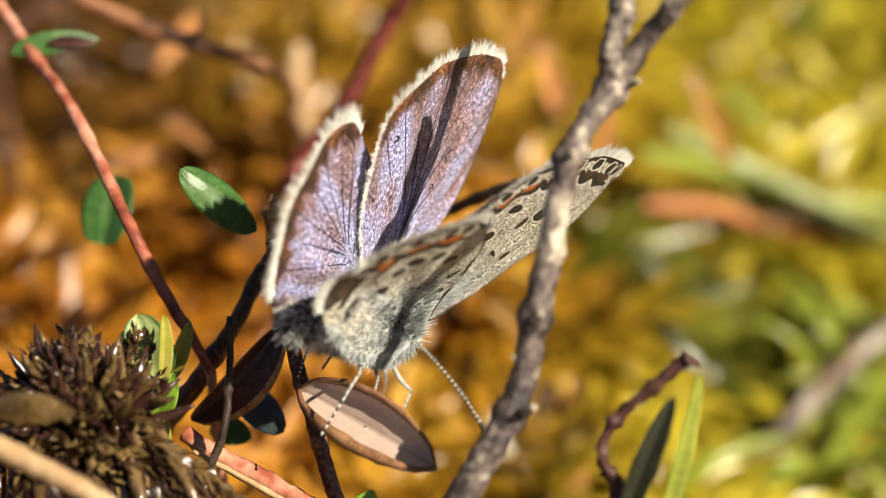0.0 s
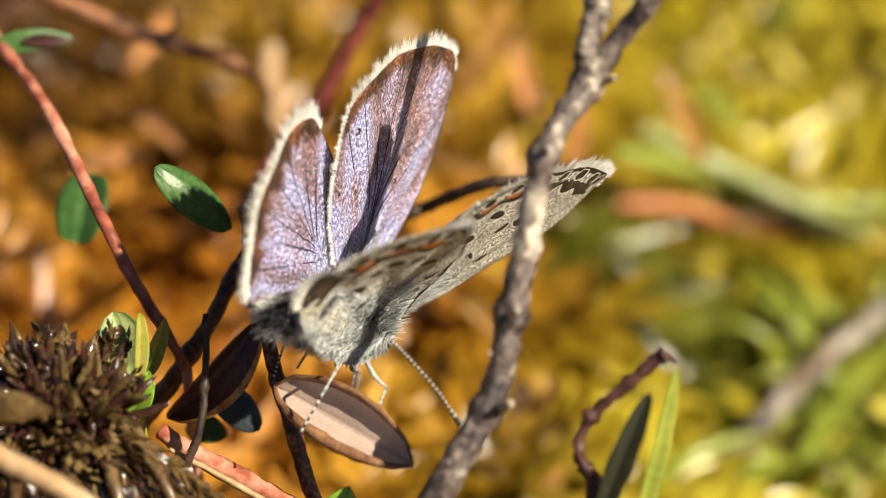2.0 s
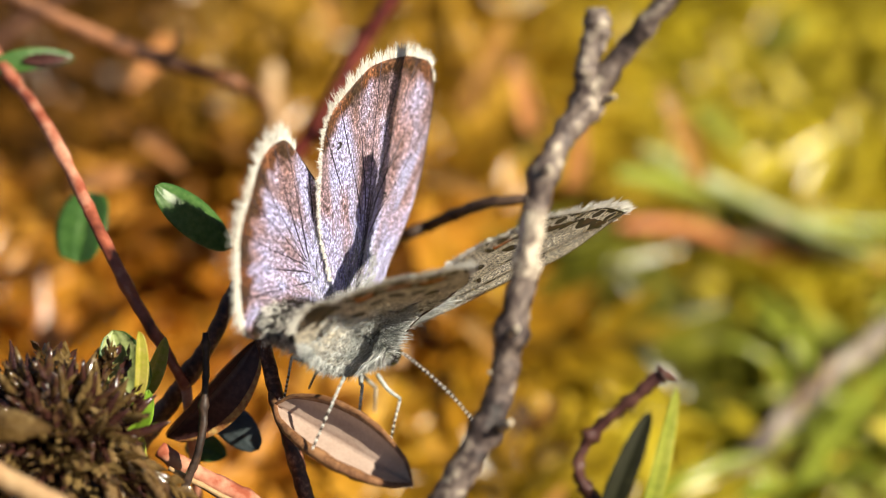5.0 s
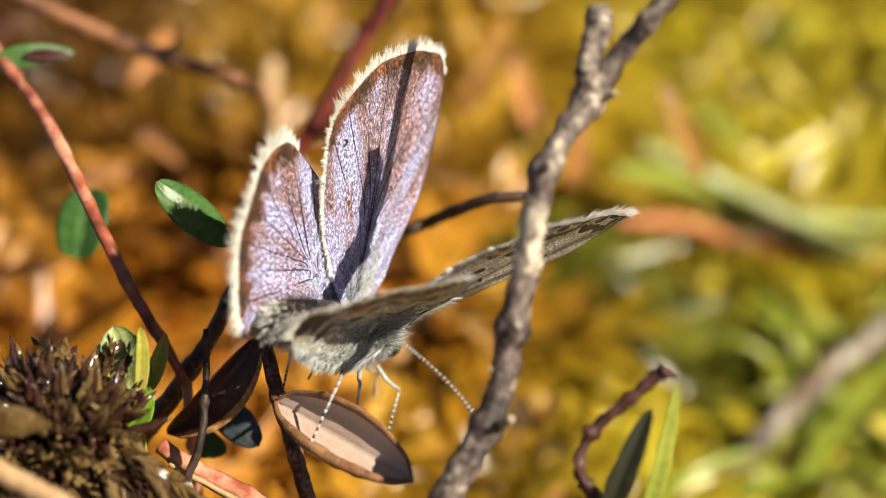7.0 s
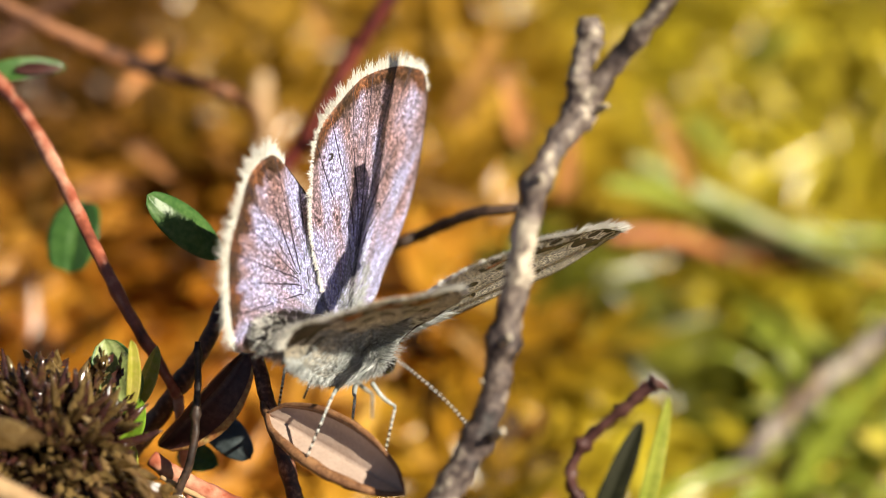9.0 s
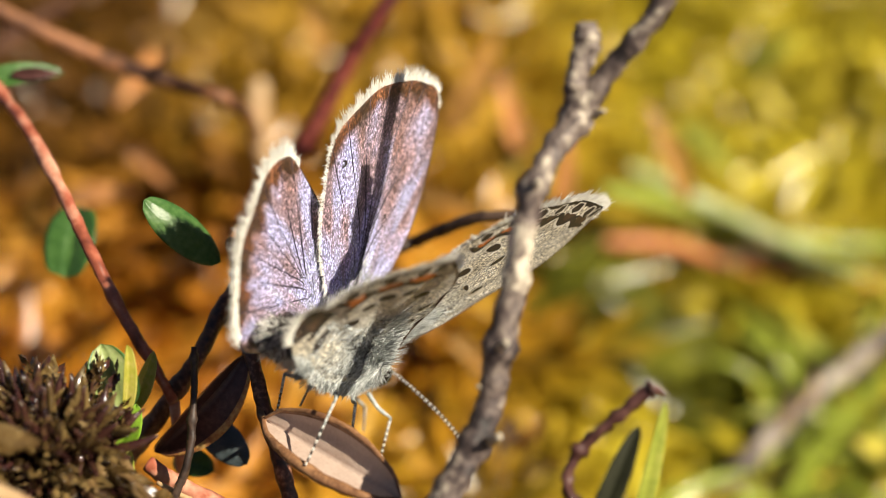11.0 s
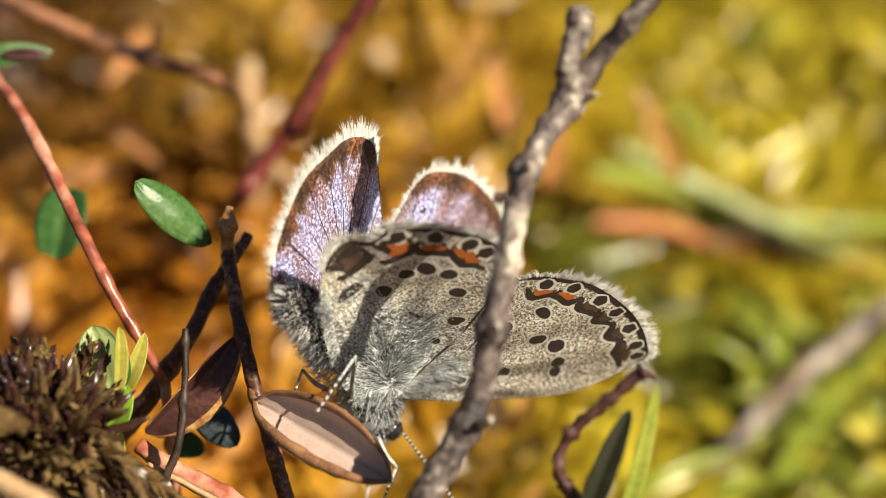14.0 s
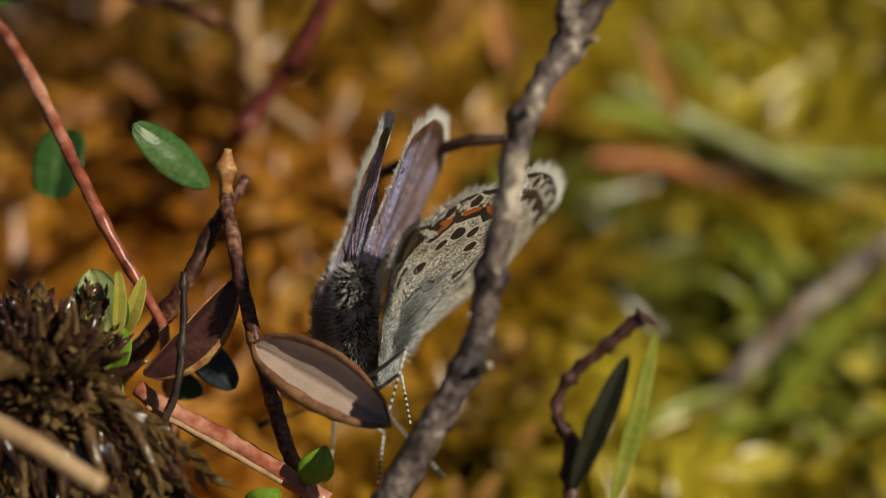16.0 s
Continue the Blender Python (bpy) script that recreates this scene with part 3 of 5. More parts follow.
def grey_twig():
    base = (-2.36, -15.77, 12.05)
    t = thing("dead_twig", base, "weathered grey forked dead twig standing over the moss", "twig")
    main = [base, (-0.60, -13.91, 14.72), (1.35, -12.45, 17.73), (2.55, -10.87, 19.98), (3.01, -9.85, 22.34), (3.74, -8.29, 25.50), (4.41, -6.74, 28.63), (5.54, -5.10, 30.06), (6.61, -3.83, 30.95)]
    root(t, base, 0.72, BARK)
    stem("main_stem", main, [0.76, 0.7, 0.63, 0.57, 0.54, 0.56, 0.64], BARK, t, n=110, seg=16, rough=0.32, seed=4.0,
         knots=((0.30, 0.16, 0.018), (0.505, 0.17, 0.016), (0.52, 0.1, 0.03), (0.76, 0.14, 0.018), (0.62, 0.08, 0.012), (0.97, 0.16, 0.03)))
    # upper points are out of view, laid so their shadow crosses the left forewing
    stem("branch", [(6.55, -3.95, 30.9), (7.69, -3.42, 32.7), (9.67, -3.19, 35.47), (11.24, -3.07, 38.8), (12.83, -3.01, 42.02), (14.36, -2.85, 45.06), (16.06, -2.87, 48.36)], [0.55, 0.46, 0.44, 0.44, 0.44, 0.44, 0.44], BARK, t, n=90, seg=14, rough=0.3, seed=9.0, knots=((0.12, 0.08, 0.02), (0.27, 0.1, 0.015)))
    stem("broken_stub", [(6.56, -3.94, 30.80), (6.40, -3.27, 32.28), (6.78, -2.61, 33.61), (6.74, -2.20, 34.57)], [0.66, 0.58, 0.62, 0.44], BARK, t, "broken pale stub end", n=40, seg=14, rough=0.4, seed=14.0, knots=((0.3, 0.1, 0.05), (0.8, 0.1, 0.06)))
    for p, q, r in (((2.99, -10.37, 22.89), (3.26, -11.33, 23.91), 0.24), ((2.63, -12.30, 19.22), (2.97, -13.26, 20.25), 0.26), ((4.44, -6.91, 28.95), (4.63, -7.78, 29.89), 0.22), ((7.14, -4.13, 31.06), (7.54, -4.70, 31.56), 0.2), ((2.40, -10.27, 20.47), (2.04, -10.74, 21.08), 0.16)):
        stem("bud_scar", [p, q], [r, r * 0.55], PALE_BARK, t, n=6, seg=10, rough=0.4, seed=r * 50)
    return t


def left_shrub():
    base = (-12.66, -0.55, 12.22)
    t = thing("cranberry_sprig", base, "reddish wiry sprig with small leaves rising from moss", "plant")
    line = [base, (-13.72, 0.17, 14.12), (-14.97, 1.37, 15.82), (-16.57, 3.45, 17.93), (-18.53, 7.12, 19.69), (-20.72, 11.46, 20.66), (-22.68, 15.12, 20.65), (-25.02, 19.27, 21.34), (-27.75, 23.66, 22.38)]
    root(t, base, 0.26, RED_BARK_LIT)
    stem("stem", line, [0.26, 0.3, 0.32, 0.34, 0.34, 0.36], RED_BARK_LIT, t, n=90, seg=12, rough=0.25, seed=2.0, knots=((0.3, 0.07, 0.02), (0.55, 0.08, 0.02), (0.75, 0.1, 0.02)))
    blade("leaf", (-24.11, 15.76, 20.69), (-19.58, 17.00, 20.71), (0.1, -0.5, 0.85), 1.3, GREEN_LEAF, t, "green leaf with a purplish curled edge", fold=0.5, bend=0.06, blunt=0.5)
    blade("leaf_edge", (-22.17, 16.07, 21.13), (-19.55, 16.10, 21.17), (0.1, -0.7, 0.5), 0.6, PURPLE_LEAF, t, "purplish curled edge", fold=0.6, bend=0.1)
    blade("leaf", (-18.75, 13.70, 14.30), (-19.40, 10.80, 11.75), (-0.35, -0.7, 0.5), 3.0, GREEN_LEAF, t, "blunt green leaf behind the stem", fold=0.25, bend=0.02, shape=0.95, blunt=0.26)
    return t


def centre_shrub():
    base = (-16.25, -0.64, 6.85)
    t = thing("bog_shrub", base, "dark-stemmed bog shrub with green, purple and pale leaves", "plant")
    root(t, base, 0.5, DARK_BARK)
    root(t, (-5.03, -7.69, 6.37), 0.36, DARK_BARK)
    stem("stem", [base, (-15.13, -0.52, 8.78), (-13.47, -0.08, 11.14), (-11.55, 0.68, 13.98), (-10.14, 2.74, 16.04), (-8.67, 5.29, 17.06)], [0.52, 0.5, 0.45, 0.4, 0.34, 0.28], STEM_BARK, t, n=60, seg=12, rough=0.3, seed=6.0, knots=((0.5, 0.1, 0.03), (0.75, 0.1, 0.03)))
    stem("side_stem", [(-5.03, -7.69, 6.37), (-6.31, -6.35, 9.17), (-7.12, -4.94, 11.52), (-8.00, -3.07, 13.85), (-8.84, -0.47, 15.81), (-9.48, 2.48, 17.3), (-9.52, 3.0, 17.75)], [0.36, 0.38, 0.36, 0.36, 0.35, 0.3], STEM_BARK, t, n=70, seg=12, rough=0.3, seed=11.0, knots=((0.32, 0.1, 0.02), (0.45, 0.1, 0.03), (0.9, 0.1, 0.02)))
    stem("shoot_tip", [(-9.58, 3.13, 17.47), (-9.58, 3.60, 18.84), (-9.45, 4.21, 19.55)], [0.36, 0.42, 0.2], TIP_BARK, t, "orange-brown shoot tip", n=16, rough=0.3, knots=((0.5, 0.12, 0.12),))
    stem("spike", [(-11.17, -3.39, 17.75), (-11.19, -5.04, 15.40), (-11.51, -6.57, 13.21), (-12.55, -7.56, 10.92), (-13.60, -7.88, 8.72)], [0.14, 0.17, 0.2, 0.24, 0.26], BLACK_BARK, t, "thin dark dry spike", n=50, rough=0.4, seed=3.0, knots=((0.3, 0.1, 0.02), (0.05, 0.1, 0.02)))
    blade("leaf", (-10.33, 3.01, 18.17), (-13.88, 3.09, 21.77), (0.1, -0.5, 0.85), 2.0, GREEN_LEAF, t, "glossy green oval leaf", fold=-0.35, bend=0.05, shape=1.0, blunt=0.5)
    blade("leaf", (-13.55, -2.34, 10.52), (-9.06, -0.40, 15.04), (0.55, -0.6, 0.35), 2.5, [PURPLE_LEAF, TIP_BARK], t, "folded brown-purple leaf with orange-brown edges", fold=0.75, bend=0.06, shape=1.0, blunt=0.5, rim=0.12)
    blade("leaf", (-11.84, 1.10, 10.21), (-9.13, -1.89, 9.43), (0.25, -0.75, 0.5), 1.8, [SLATE_LEAF], t, "dark bluish leaf", fold=-0.3, bend=0.08, shape=1.05, blunt=0.5)
    blade("leaf", (-13.02, 0.65, 7.82), (-10.93, -0.54, 7.88), (0.1, -0.6, 0.7), 1.5, [GREEN_LEAF], t, fold=0.1, bend=0.05, blunt=0.5)
    bm = leaf(bmesh.new(), (-7.96, -4.56, 14.34), (-1.38, -9.81, 13.81), (0.22, -0.66, 0.74), 2.55, fold=0.36, far=0.34, bend=0.0, rim=0.42, thick=0.22, shape=1.06, blunt=0.56, nu=36, nv=16)
    bm.verts.ensure_lookup_table()
    edges = [[bm.verts[i * 34 + 2 * j].co.copy() for i in range(0, 37, 3)] for j in (0, 16)]
    perch = part("perch_leaf", bm, [PALE_LEAF, RIM_LEAF], t, "pinkish pale leaf with brown rolled edges")
    for k, e in enumerate(edges):
        stem("rolled_edge", e, [0.08, 0.12, 0.15, 0.16, 0.15, 0.12, 0.06] if k else [0.1, 0.2, 0.27, 0.3, 0.28, 0.22, 0.1], RIM_LEAF, perch, "brown rolled leaf edge", n=60, seg=10, rough=0.22, seed=3.0 + k)
    stem("stalk", [(-8.22, -3.07, 13.85), (-8.12, -3.87, 13.93), (-7.79, -4.68, 14.16)], [0.2, 0.2, 0.24], RIM_LEAF, t, n=10)
    return t


def bud():
    base = (-14.71, -3.23, 11.00)
    t = thing("leaf_bud", base, "pale green sprouting bud with yellowish leaflets", "plant")
    blade("leaf", (-14.73, -4.40, 14.56), (-15.56, -3.32, 17.84), (0.2, -0.85, 0.4), 2.4, [SAGE_LEAF, GREEN_LEAF], t, "pale green leaf with dark rim", fold=0.3, bend=0.1, rim=0.2, shape=0.95, blunt=0.45)
    blade("leaf", (-14.38, -5.64, 15.40), (-14.15, -4.40, 18.58), (0.5, -0.75, 0.4), 0.65, BUD_LEAF, t, fold=0.9, bend=0.06, shape=0.9, blunt=0.4)
    blade("leaf", (-14.70, -2.91, 13.20), (-13.28, -1.91, 16.38), (0.3, -0.8, 0.4), 0.85, BUD_LEAF, t, fold=0.8, bend=0.1, shape=1.0, blunt=0.5)
    blade("leaf", (-14.96, -4.55, 12.60), (-13.98, -4.16, 14.91), (0.2, -0.85, 0.4), 1.25, BRIGHT_LEAF, t, fold=0.3, bend=0.1, blunt=0.5)
    root(t, base, 0.2, YOUNG_LEAF)
    stem("stem", [base, (-14.93, -3.07, 12.10), (-14.92, -2.68, 13.54)], [0.2, 0.2, 0.15], YOUNG_LEAF, t, n=12)
    return t


def moss_tuft():
    rng = np.random.default_rng(8)
    c0 = np.array((-17.90, -7.84, 16.62))
    t = thing("moss_tuft", (-17.66, -8.26, 14.27), "dark glossy brown spiky moss tuft", "moss")
    P, D, N, L, Wd = [], [], [], [], []
    for b in range(150):
        d = rng.normal(size=3)
        d[2] = abs(d[2]) * 0.9 + 0.05
        d[1] -= 0.35
        d /= np.linalg.norm(d)
        ln = rng.uniform(2.6, 4.4)
        root = c0 + np.array([rng.normal(0, 0.9), rng.normal(0, 0.7), -1.6])
        k = 16
        for j in range(k):
            u = j / k
            c = root + d * ln * u
            s = np.cross(d, rng.normal(size=3))
            s /= np.linalg.norm(s)
            P.append(c)
            D.append(d * 0.95 + s * 0.17)
            N.append(s)
            L.append(rng.uniform(0.7, 1.0) * (1 - 0.25 * u))
            Wd.append(rng.uniform(0.5, 0.75) * (1 - 0.35 * u))
    P, D, N = np.array(P), unit(np.array(D)), np.array(N)
    N = unit(N - D * (N * D).sum(1, keepdims=True))
    tagged(blades_mesh("capitulum", P, D, N, L, Wd, TUFT, t, 0.35), kind="stuff")
    bm = bmesh.new()
    for b in range(240):
        d = Vector(rng.normal(size=3))
        d.z = abs(d.z) * 0.9 + 0.1
        d.y -= 0.45
        d.normalize()
        q = Vector(c0) + Vector((rng.normal(0, 1.0), rng.normal(0, 0.7), -1.2))
        ln = rng.uniform(2.4, 3.9)
        bend = Vector((rng.normal(0, 0.2), rng.normal(0, 0.2), 0.25))
        tube(bm, [q, q + d * ln * 0.5 + bend * 0.3, q + d * ln + bend], [0.1, 0.2, 0.25, 0.22, 0.04], seg=7, n=9, rough=0.5, seed=float(b))
    tagged(part("capitulum_core", bm, TUFT, t, "dense cluster of plump glossy maroon buds"), kind="stuff")
    bm = bmesh.new()
    for b in range(75):
        q = Vector(c0) + Vector((rng.uniform(-3.4, 3.2), rng.uniform(-1.8, 0.6), rng.uniform(-3.0, -1.4)))
        a = rng.uniform(-0.5, 0.9)
        d = Vector((math.sin(a) + 0.4, -0.6, rng.uniform(-0.5, 0.05))).normalized()
        ln = rng.uniform(3.6, 6.2)
        tube(bm, [q, q + d * ln * 0.35, q + d * ln * 0.7 + Vector((0, 0, -0.3 * ln * 0.49)), q + d * ln + Vector((0, 0, -0.45 * ln))], [0.2, 0.3, 0.32, 0.26, 0.04], seg=7, n=14, rough=0.45, seed=b * 1.7)
    tagged(part("strand_mat", bm, WET_STRAND, t, "mat of wet drooping brown strands"), kind="stuff")
    P, D, N, L, Wd = [], [], [], [], []
    for b in range(130):
        a = rng.uniform(-0.6, 0.9)
        root = c0 + np.array([rng.uniform(-3.2, 3.0), rng.uniform(-1.6, 1.2), rng.uniform(-3.2, -1.4)])
        d0 = np.array([math.sin(a) + 0.4, -0.55, -0.15 + rng.uniform(-0.4, 0.25)])
        d0 /= np.linalg.norm(d0)
        ln = rng.uniform(3.5, 6.5)
        k = 22
        for j in range(k):
            u = j / k
            c = root + d0 * ln * u + np.array([0, 0, -0.55]) * ln * u * u
            d = d0 + np.array([0, 0, -1.1]) * u
            d /= np.linalg.norm(d)
            s = np.cross(d, rng.normal(size=3))
            s /= np.linalg.norm(s)
            P.append(c)
            D.append(d * 0.97 + s * 0.14)
            N.append(s)
            L.append(rng.uniform(1.0, 1.7))
            Wd.append(rng.uniform(0.5, 0.8))
    P, D, N = np.array(P), unit(np.array(D)), np.array(N)
    N = unit(N - D * (N * D).sum(1, keepdims=True))
    gold = np.arange(len(P)) // 22 % 5 < 2
    L, Wd = np.array(L), np.array(Wd)
    tagged(blades_mesh("strand_tangle", P[~gold], D[~gold], N[~gold], L[~gold], Wd[~gold], TUFT, t, 0.3), kind="stuff")
    tagged(blades_mesh("golden_strand_tangle", P[gold], D[gold], N[gold], L[gold], Wd[gold], GOLD_MOSS, t, 0.4), kind="stuff")
    for k in range(9):
        p = Vector(c0) + Vector((rng.uniform(-2.2, 2.2), rng.uniform(-0.5, 0.8), 1.4))
        q = Vector((rng.uniform(-0.8, 0.8), rng.uniform(-0.4, 0.4), rng.uniform(1.0, 2.2)))
        stem("filament", [p, p + q * 0.6, p + q + Vector((rng.uniform(-0.5, 0.5), 0, 0.2))], [0.025, 0.02, 0.012], GOLD_MOSS, t, n=10, seg=5)
    blade("leaf", (-20.98, -12.02, 19.37), (-16.99, -13.00, 19.72), (0.1, -0.6, 0.8), 1.5, GOLD_MOSS, t, "broad glossy brown moss leaf", fold=-0.7, bend=0.12, shape=0.7, seed=9)
    return t


def near_straw():
    t = thing("dry_straw", (-21.96, -14.42, 20.31), "pale tan dry stalk lying across the moss", "stalk")
    stem("stalk", [(-21.96, -14.42, 20.31), (-18.96, -15.71, 19.34), (-16.70, -16.71, 18.77), (-13.51, -18.19, 17.53)], [0.5, 0.5, 0.45, 0.4], TAN_STRAW, t, n=30, rough=0.2)
    t = thing("fallen_stem", (-13.41, -5.10, 11.48), "reddish tan stem lying on the moss", "stalk")
    stem("stem", [(-13.55, -4.86, 11.81), (-11.87, -5.87, 11.24), (-8.45, -7.29, 10.09), (-4.39, -9.25, 8.51)], [0.42, 0.47, 0.48, 0.44], RED_BARK_LIT, t, n=40, rough=0.25, seed=7.0)
    stem("split_strand", [(-13.03, -6.13, 11.74), (-10.29, -7.35, 10.88), (-6.51, -8.94, 9.48)], [0.12, 0.16, 0.12], TAN_STRAW, t, n=30, rough=0.3)


def low_leaf(base, tip, w):
    t = thing("small_leaf", base, "small round bright green leaf", "leaf", "small green leaves")
    blade("blade", base, tip, (0.2, -0.8, 0.55), w, BRIGHT_LEAF, t, fold=-0.25, bend=0.15, shape=0.8)
    root(t, base, 0.12, RED_BARK_LIT)


def bent_twig():
    t = thing("bent_twig", (6.67, -14.43, 14.18), "bent purplish dry twig with dark leaf and yellow-green blade", "twig")
    root(t, (6.67, -14.43, 14.18), 0.34, PURPLE_LEAF)
    stem("stem", [(6.67, -14.43, 14.18), (6.67, -13.35, 15.73), (6.05, -12.86, 16.95), (6.39, -12.16, 18.30), (7.85, -11.73, 19.78), (9.30, -11.41, 21.11), (9.75, -11.27, 21.31), (10.27, -11.18, 20.92)], [0.34, 0.3, 0.26, 0.24, 0.24, 0.3, 0.2, 0.1], PURPLE_LEAF, t, n=90, rough=0.75, seed=5.0, knots=((0.22, 0.13, 0.015), (0.33, 0.1, 0.012), (0.45, 0.12, 0.015), (0.6, 0.1, 0.012), (0.8, 0.18, 0.025)))
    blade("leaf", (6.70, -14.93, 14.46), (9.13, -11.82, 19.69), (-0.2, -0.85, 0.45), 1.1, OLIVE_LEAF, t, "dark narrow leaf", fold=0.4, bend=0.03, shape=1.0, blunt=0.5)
    blade("blade", (8.53, -14.60, 13.43), (10.35, -10.96, 20.37), (0.3, -0.85, 0.4), 0.85, YOUNG_LEAF, t, "yellow-green grass blade", fold=0.4, bend=0.03, shape=0.75, blunt=0.5)
    return t


def background_stems():
    def one(name, label, pts, radii, mat, rooted=True, **kw):
        t = thing(name, pts[0], label, "stem")
        radii = [r * 1.13 for r in radii]
        stem("stem", pts, radii, mat, t, n=50, seg=10, rough=0.25, **kw)
        if rooted:
            root(t, pts[0], radii[0], mat)
        if name in ("red_stem", "brown_stem"):
            a, b = Vector(pts[2]), Vector(pts[3])
            m = a.lerp(b, 0.4)
            stem("side_twig", [m, m + Vector((1.2, -0.8, 1.0)), m + Vector((1.6, -1.0, 2.6))], [0.3, 0.22, 0.12], mat, t, n=12, rough=0.3, seed=m.x)
        return t
    t = one("red_stem", "dark red woody stem in the moss", [(-15.73, 64.54, -22.99), (-11.16, 26.86, 4.52), (-8.93, 28.24, 7.25), (-7.22, 29.04, 9.35), (-4.84, 31.08, 13.22), (-3.15, 32.05, 15.55), (-0.47, 34.05, 19.36)], [0.55, 0.5, 0.47, 0.45, 0.42], MAROON_BARK, seed=1.0)
    t = one("brown_stem", "brown woody stem lying in the moss", [(-12.03, 52.76, -5.78), (-11.65, 30.72, 10.42), (-15.36, 31.31, 11.64), (-19.76, 32.16, 12.86), (-24.41, 32.91, 14.87), (-29.02, 33.87, 17.21)], [0.3, 0.42, 0.46, 0.46, 0.46, 0.46], BROWN_BARK, rooted=False, seed=2.0)
    t = one("brown_stem", "brown woody stem lying in the moss", [(-33.87, 55.46, -2.65), (-30.19, 56.73, -0.15), (-26.52, 57.71, 2.04), (-23.26, 58.70, 4.21)], [0.45, 0.45, 0.42, 0.4], DARK_BARK, seed=12.0)
    t = one("dark_twig", "thin dark twig behind the butterfly", [(-5.33, 46.48, -12.82), (-2.46, 15.52, 10.05), (-0.73, 12.71, 12.84), (0.77, 11.00, 14.77), (2.52, 10.10, 16.09), (4.56, 9.78, 16.51)], [0.3, 0.3, 0.3, 0.29, 0.27, 0.2], BLACK_BARK, seed=3.0)
    t = one("curved_straw", "tan curved dry stem in the moss", [(-12.27, 56.33, -3.16), (-12.23, 52.77, -5.22), (-10.39, 48.45, -6.70), (-7.18, 45.90, -7.84)], [0.5, 0.6, 0.5, 0.4], TAN_STRAW, seed=4.0)
    t = one("orange_stem", "long orange-brown grass stem", [(12.00, 61.23, -20.30), (18.36, 63.61, -22.09), (23.10, 65.15, -24.77), (28.87, 66.82, -27.32), (37.94, 70.33, -30.81), (46.24, 73.20, -33.54)], [0.35, 0.6, 0.4, 0.38, 0.38, 0.38], CORAL_STRAW, rooted=False, seed=5.0)
    q = Vector((23.10, 65.15, -24.77))
    stem("sheath", [q, q + Vector((2.0, 0.5, 0.6)), q + Vector((4.5, 1.5, 0.4))], [0.5, 0.8, 0.1], TAN_STRAW, t, "pale dry sheath", n=14, seed=2.5)
    t = one("grey_straw", "pale grey dry stalk leaning over the grass", [(17.87, 36.88, -28.80), (23.03, 42.09, -26.09), (28.90, 47.94, -24.19), (36.27, 54.11, -22.01)], [0.7, 0.75, 0.7, 0.6], BARK, seed=6.0)
    for k, u in enumerate((0.3, 0.62)):
        q = Vector((23.03, 42.09, -26.09)).lerp(Vector((28.90, 47.94, -24.19)), u)
        stem("sheath", [q, q + Vector((1.0, 0.6, 1.2)), q + Vector((1.4, 1.4, 2.8))], [0.3, 0.25, 0.08], TAN_STRAW, t, n=10, seed=k)
    t = thing("dead_leaf", (-25.55, 46.47, -7.28), "orange dead leaf on the moss", "leaf")
    blade("blade", (-25.94, 46.47, -7.28), (-19.83, 44.67, -4.93), (0.1, -0.5, 0.85), 1.6, ORANGE_LEAF, t, fold=0.3, bend=0.1)
    for p, q, w, m in (((1.15, 57.02, -7.87), (4.90, 59.25, -0.43), 1.7, STRAP_LEAF), ((18.85, 55.10, -12.51), (15.52, 57.13, -5.06), 1.3, STRAP_LEAF), ((6.40, 56.11, -8.75), (4.91, 57.80, -3.10), 1.3, ORANGE_LEAF),
                       ((-1.36, 50.67, -8.63), (3.75, 46.04, -7.70), 0.9, STRAP_LEAF), ((9.13, 51.47, -10.59), (9.83, 52.77, -5.22), 1.2, ORANGE_LEAF), ((-7.61, 61.33, -3.74), (-9.15, 61.54, 0.37), 1.1, STRAP_LEAF),
                       ((-20.01, 61.33, -3.74), (-22.44, 55.97, -4.83), 1.2, ORANGE_LEAF), ((1.35, 35.25, -10.14), (4.24, 30.77, -10.46), 1.0, STRAP_LEAF), ((5.29, 26.94, -12.99), (7.16, 26.09, -9.56), 1.1, STRAP_LEAF),
                       ((-0.50, 18.58, -18.95), (0.57, 20.12, -16.55), 1.0, STRAP_LEAF), ((1.99, 18.49, -19.35), (2.33, 20.13, -16.10), 1.1, STRAP_LEAF), ((3.41, 19.45, -18.31), (5.17, 20.60, -16.04), 0.9, STRAP_LEAF), ((0.57, 17.16, -20.50), (3.03, 17.51, -18.92), 1.0, STRAP_LEAF),
                       ((5.17, 17.78, -20.12), (4.46, 19.40, -17.32), 1.0, STRAP_LEAF), ((6.32, 23.09, -16.33), (7.72, 23.55, -14.37), 0.9, STRAP_LEAF),
                       ((-21.55, 53.57, -7.15), (-17.86, 48.16, -6.98), 1.0, ORANGE_LEAF), ((26.23, 86.33, -19.89), (31.01, 85.30, -15.46), 1.8, YOUNG_LEAF), ((20.35, 74.68, -17.79), (24.44, 68.90, -19.47), 1.5, YOUNG_LEAF)):
        t = thing("moss_strap", p, "golden dead strap leaf standing in the moss", "leaf", "dead strap leaves")
        blade("blade", p, q, (0.2, -0.8, 0.5), w * 1.13, m, t, fold=0.4, bend=0.08, shape=0.6, seed=w * 7)


